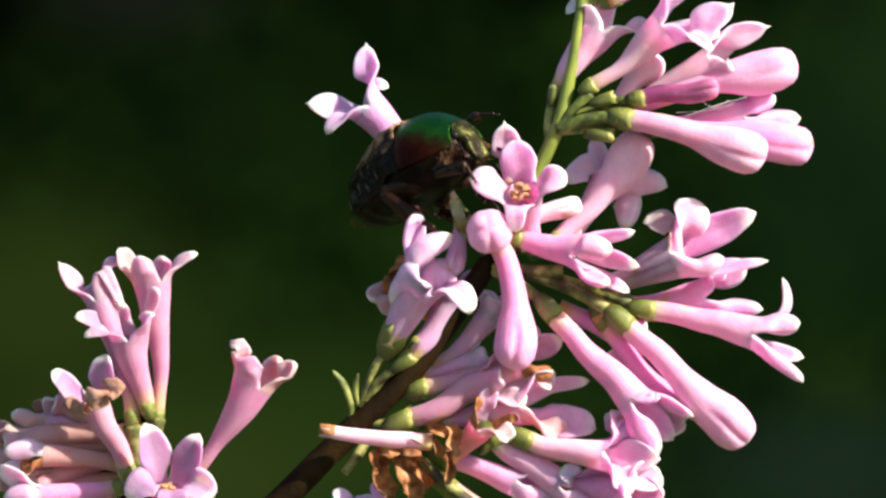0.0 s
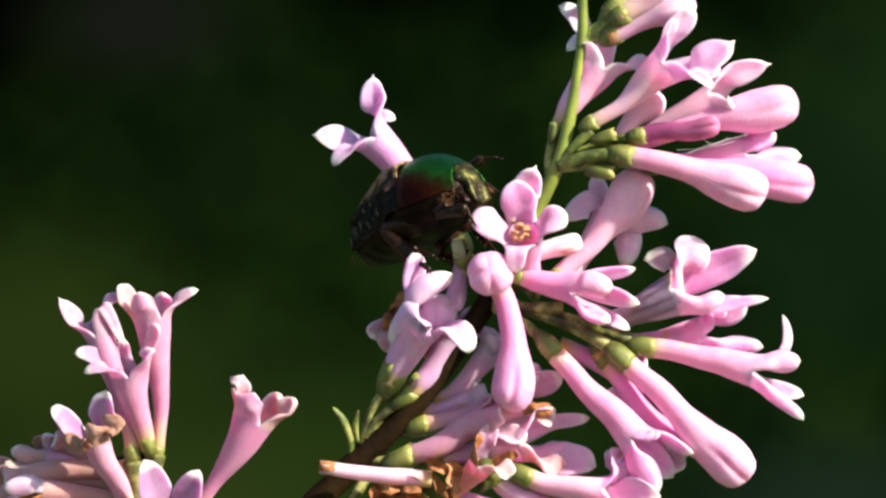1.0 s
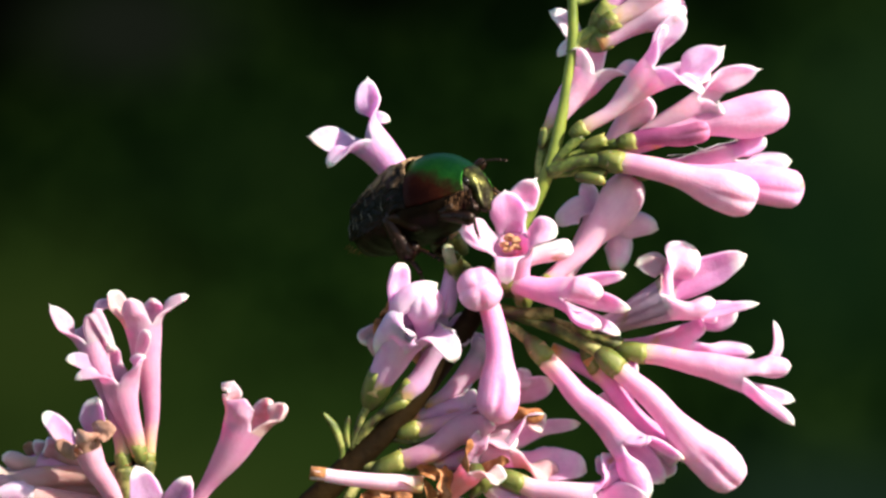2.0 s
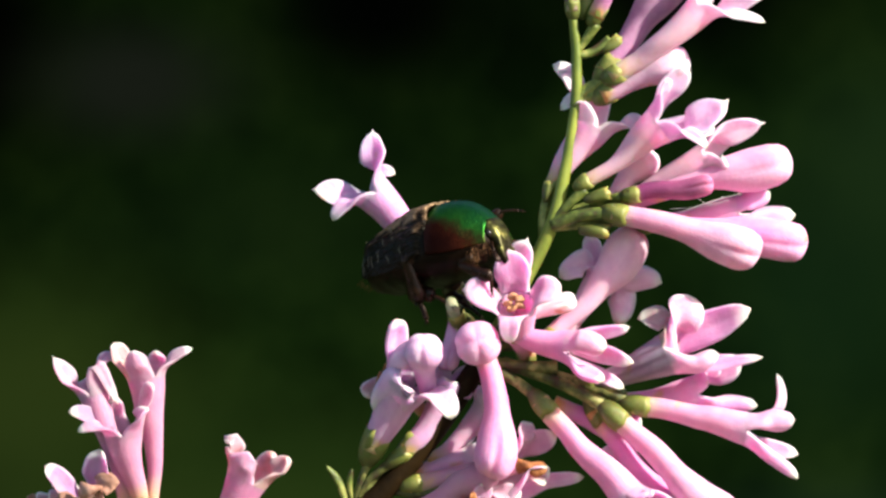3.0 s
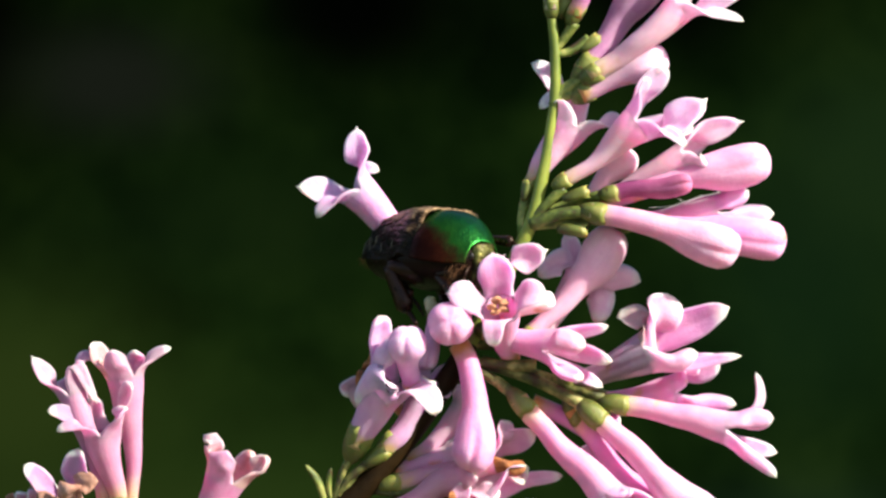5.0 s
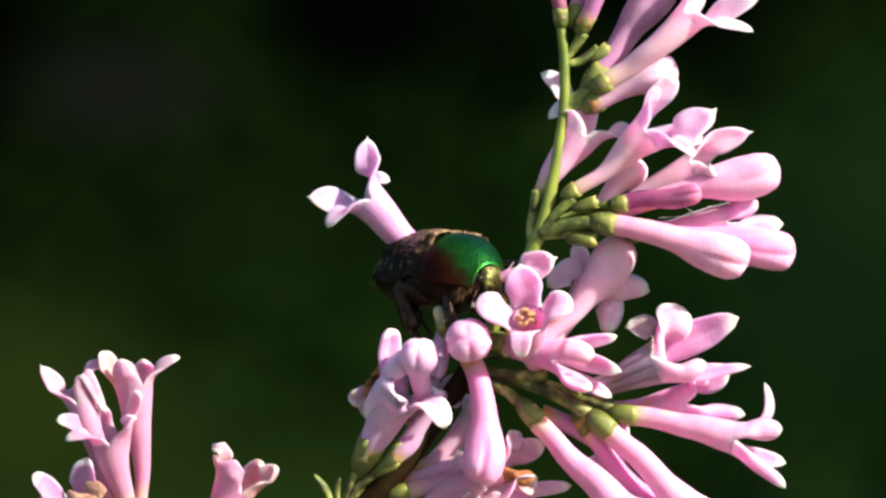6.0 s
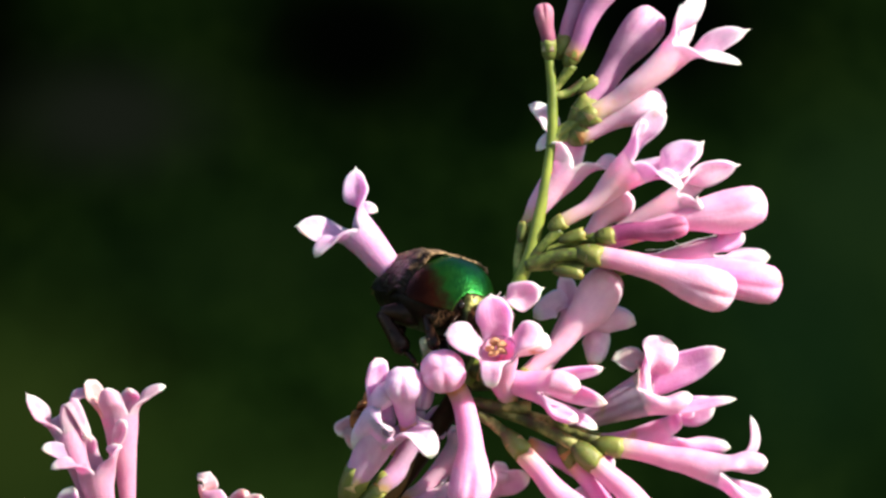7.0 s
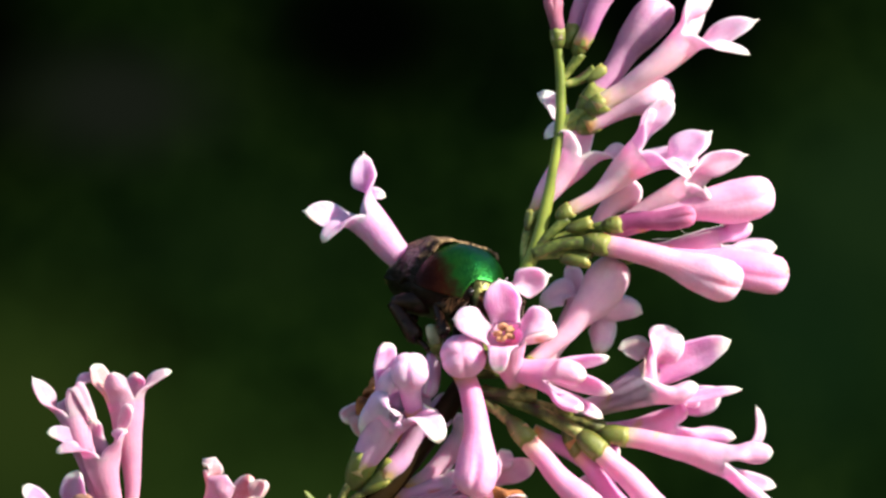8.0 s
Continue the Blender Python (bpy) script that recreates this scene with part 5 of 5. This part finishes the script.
# hip, knee, ankle and toe of each leg; then, by seconds, where its toe reaches
LEGS = [
    (leg((5.8, -1.9, -2.3), (4.7, -3.3, -2.5), (7.6, -2.8, -5.5), (6.5, -2.2, -6.7), 1.1), (5.8, -1.9, -2.3), (6.5, -2.2, -6.7),
     [(0.0, 10.1, -2.4, -8.0), (1.0, 10.1, -2.4, -8.0), (3.0, 7.4, -2.4, -6.4), (4.5, 8.1, -2.4, -5.8), (6.0, 4.6, -2.4, -6.8), (7.0, 6.5, -2.2, -6.7), (8.0, 6.5, -2.2, -6.7)]),
    (leg((5.6, 2.2, -1.4), (6.4, 4.0, 1.2), (8.9, 4.4, -0.6), (9.8, 4.2, -2.2), 0.9), (5.6, 2.2, -1.4), (9.8, 4.2, -2.2),
     [(0.0, 9.2, 4.2, 0.6), (1.0, 9.2, 4.2, 0.8), (3.0, 7.6, 4.4, 1.2), (4.5, 11.0, 4.2, 1.1), (6.0, 8.2, 4.4, -0.2), (7.0, 9.9, 4.2, -2.1), (8.0, 9.8, 4.2, -2.2)]),
    (leg((2.2, -2.2, -2.4), (0.0, -6.0, -3.4), (3.3, -3.6, -6.6), (5.0, -3.1, -7.3), 1.55), (2.2, -2.2, -2.4), (5.0, -3.1, -7.3),
     [(0.0, 2.2, -4.0, -7.4), (1.0, 2.0, -4.0, -7.3), (3.0, -0.6, -4.0, -7.0), (4.5, 2.6, -4.0, -8.2), (6.0, 2.6, -4.0, -6.6), (7.0, 4.8, -3.2, -7.3), (8.0, 5.0, -3.1, -7.3)]),
    (leg((2.2, 2.4, -2.8), (1.8, 4.8, -3.6), (3.2, 4.4, -6.2), (4.2, 3.8, -7.8), 1.05), None, None, None),
    (leg((-0.6, -2.0, -2.6), (-2.4, -3.4, -3.3), (0.6, -3.3, -4.9), (2.2, -3.0, -6.4), 1.2), None, None, None),
    (leg((-0.6, 2.2, -2.9), (-3.0, 3.4, -4.0), (-1.0, 3.4, -6.0), (0.6, 3.2, -7.4), 1.2), None, None, None),
]


def stance(x, y, d, yaw, pitch, roll):
    """The beetle's pose by the plan: yaw 0 heads to the right, below 0 towards the eye; pitch lifts its head."""
    return Matrix.Translation(place(plan(x, y, d))) @ pose(0, 0, 0, 0, 0, yaw) @ pose(0, 0, 0, 0, -pitch, 0) @ pose(0, 0, 0, roll, 0, 0)


STANCES = [
    (0.0, 737, 300, 30, -48, 29, 9),
    (0.5, 737, 302, 30, -48, 29, 8),
    (1.0, 740, 306, 30, -48, 27, 6),
    (1.7, 754, 295, 32, -45, 23, 5),
    (2.5, 772, 282, 36, -41, 18, 5),
    (3.0, 784, 274, 40, -40, 15, 5),
    (3.5, 792, 265, 44, -41, 11, 2),
    (4.0, 803, 259, 50, -45, 6, -1),
    (4.5, 815, 267, 54, -51, 0, -3),
    (5.2, 816, 285, 58, -52, -1, -3),
    (6.0, 817, 302, 60, -53, -1, -4),
    (6.5, 819, 292, 62, -57, -3, -9),
    (7.0, 829, 285, 64, -62, -7, -13),
    (7.5, 833, 285, 64, -63, -7, -12),
    (8.0, 838, 285, 64, -64, -6, -11),
]


def beetle_ways():
    walk(beetle, [(t, stance(*s)) for t, *s in STANCES])
    for limb, hip, toe, reaches in LEGS:
        if reaches:
            rest = Vector(toe) - Vector(hip)
            walk(limb, [(t, Matrix.Translation(Vector(hip) * MM) @ rest.rotation_difference(Vector(p) - Vector(hip)).to_matrix().to_4x4()) for t, *p in reaches])
    home = head.location.copy()
    walk(head, [(t, Matrix.Translation(home) @ pose(0, 0, 0, 0, nod, 0)) for t, nod in
                ((0.0, 44), (0.5, 44), (1.0, 46), (2.5, 48), (3.0, 44), (3.5, 46), (4.0, 54), (4.5, 60), (6.0, 56), (6.5, 50), (7.0, 48), (8.0, 48))])


# ---- what moves ----
def swayed(ob, rows):
    """A floret that gives under the beetle: seconds and how far it has shifted in the plan."""
    home = ob.location.copy()
    walk(ob, [(t, Matrix.Translation(home + Vector((dx * UNIT, dd * UNIT, -dy * UNIT))) @ pose(0, 0, 0, 0, turn, 0)) for t, dx, dy, dd, turn in rows])


def motions():
    swayed(F["tip"], [(0, 0, 0, 0, 0), (0.5, 4, -2, 0, 0), (1.0, 11, -9, 0, 0), (2.5, 20, -17, 0, 0), (3.5, 22, -16, 0, 0), (4.5, 28, -20, 0, 0), (6.0, 33, -19, 0, 0), (8.0, 35, -22, 0, 0)])
    ochre = [(0, 0, 0, 0, 0), (0.5, -4, 4, 0, 0), (1.0, 0, 6, 0, 0), (2.5, -2, 21, 0, 0), (3.0, -1, 26, 0, 0), (3.5, -3, 32, 0, 0), (4.0, 1, 28, -8, 0), (4.5, -4, 31, -14, 0),
             (6.0, 40, 37, -24, 0), (6.5, 23, 32, -26, 0), (7.0, 12, 35, -28, 0), (7.5, 9, 39, -28, 0), (8.0, 15, 30, -28, 0)]
    swayed(F["c4"], ochre)
    swayed(F["c4b"], [(0, 0, 0, 0, 0), (0.5, 0, 0, 0, 8), (1.0, 4, 4, 0, 28), (1.7, 6, 6, 0, 36), (2.5, 4, 12, 4, 40), (3.0, -3, 26, 16, 30), (3.5, -8, 38, 24, 18), (4.0, -2, 32, 20, 30), (4.5, 16, -2, 0, 74),
                      (6.0, 16, -14, 0, 74), (8.0, 16, -22, 0, 76)])
    swayed(F["c5"], [(0, 0, 0, 0, 0), (0.5, -4, 6, 0, 0), (1.0, 1, 9, 0, 0), (2.5, -5, 31, 0, 0), (3.0, -10, 28, 0, 0), (3.5, -15, 32, 0, 0), (4.0, -26, 7, 0, 0),
                     (4.5, -27, -9, 0, 0), (6.0, -5, 8, 0, 0), (6.5, -14, 6, 0, 0), (7.0, -25, 8, 0, 0), (7.5, -22, 12, 0, 0), (8.0, -1, 3, 0, 0)])
    swayed(F["c6"], [(0, 0, 0, 0, 0), (1.0, -1, 8, 0, 1), (2.5, -14, 22, 0, 2), (3.5, -20, 24, 0, 2), (4.5, -20, 12, 0, 2), (6.0, -18, 18, 0, 2), (8.0, -18, 8, 0, 1)])
    swayed(F["c7"], [(0, 0, 0, 0, 0), (1.0, -1, 4, 0, 0), (2.5, -18, 14, 0, 0), (3.5, -22, 18, 0, 0), (4.5, -14, 10, 0, 0), (6.0, -12, 18, 0, 0), (8.0, -6, 12, 0, 0)])
    swayed(F["c7b"], [(0, 6, 44, 90, 0), (1.0, 4, 42, 80, 0), (2.3, -4, 12, 10, 0), (2.5, -4, 10, 4, 0), (3.5, -14, 8, 0, 0), (4.5, -6, -4, 0, 0), (6.0, 4, 2, 0, 0), (6.5, 2, 0, 0, 0), (8.0, 2, -4, 0, 0)])
    beetle_ways()


motions()
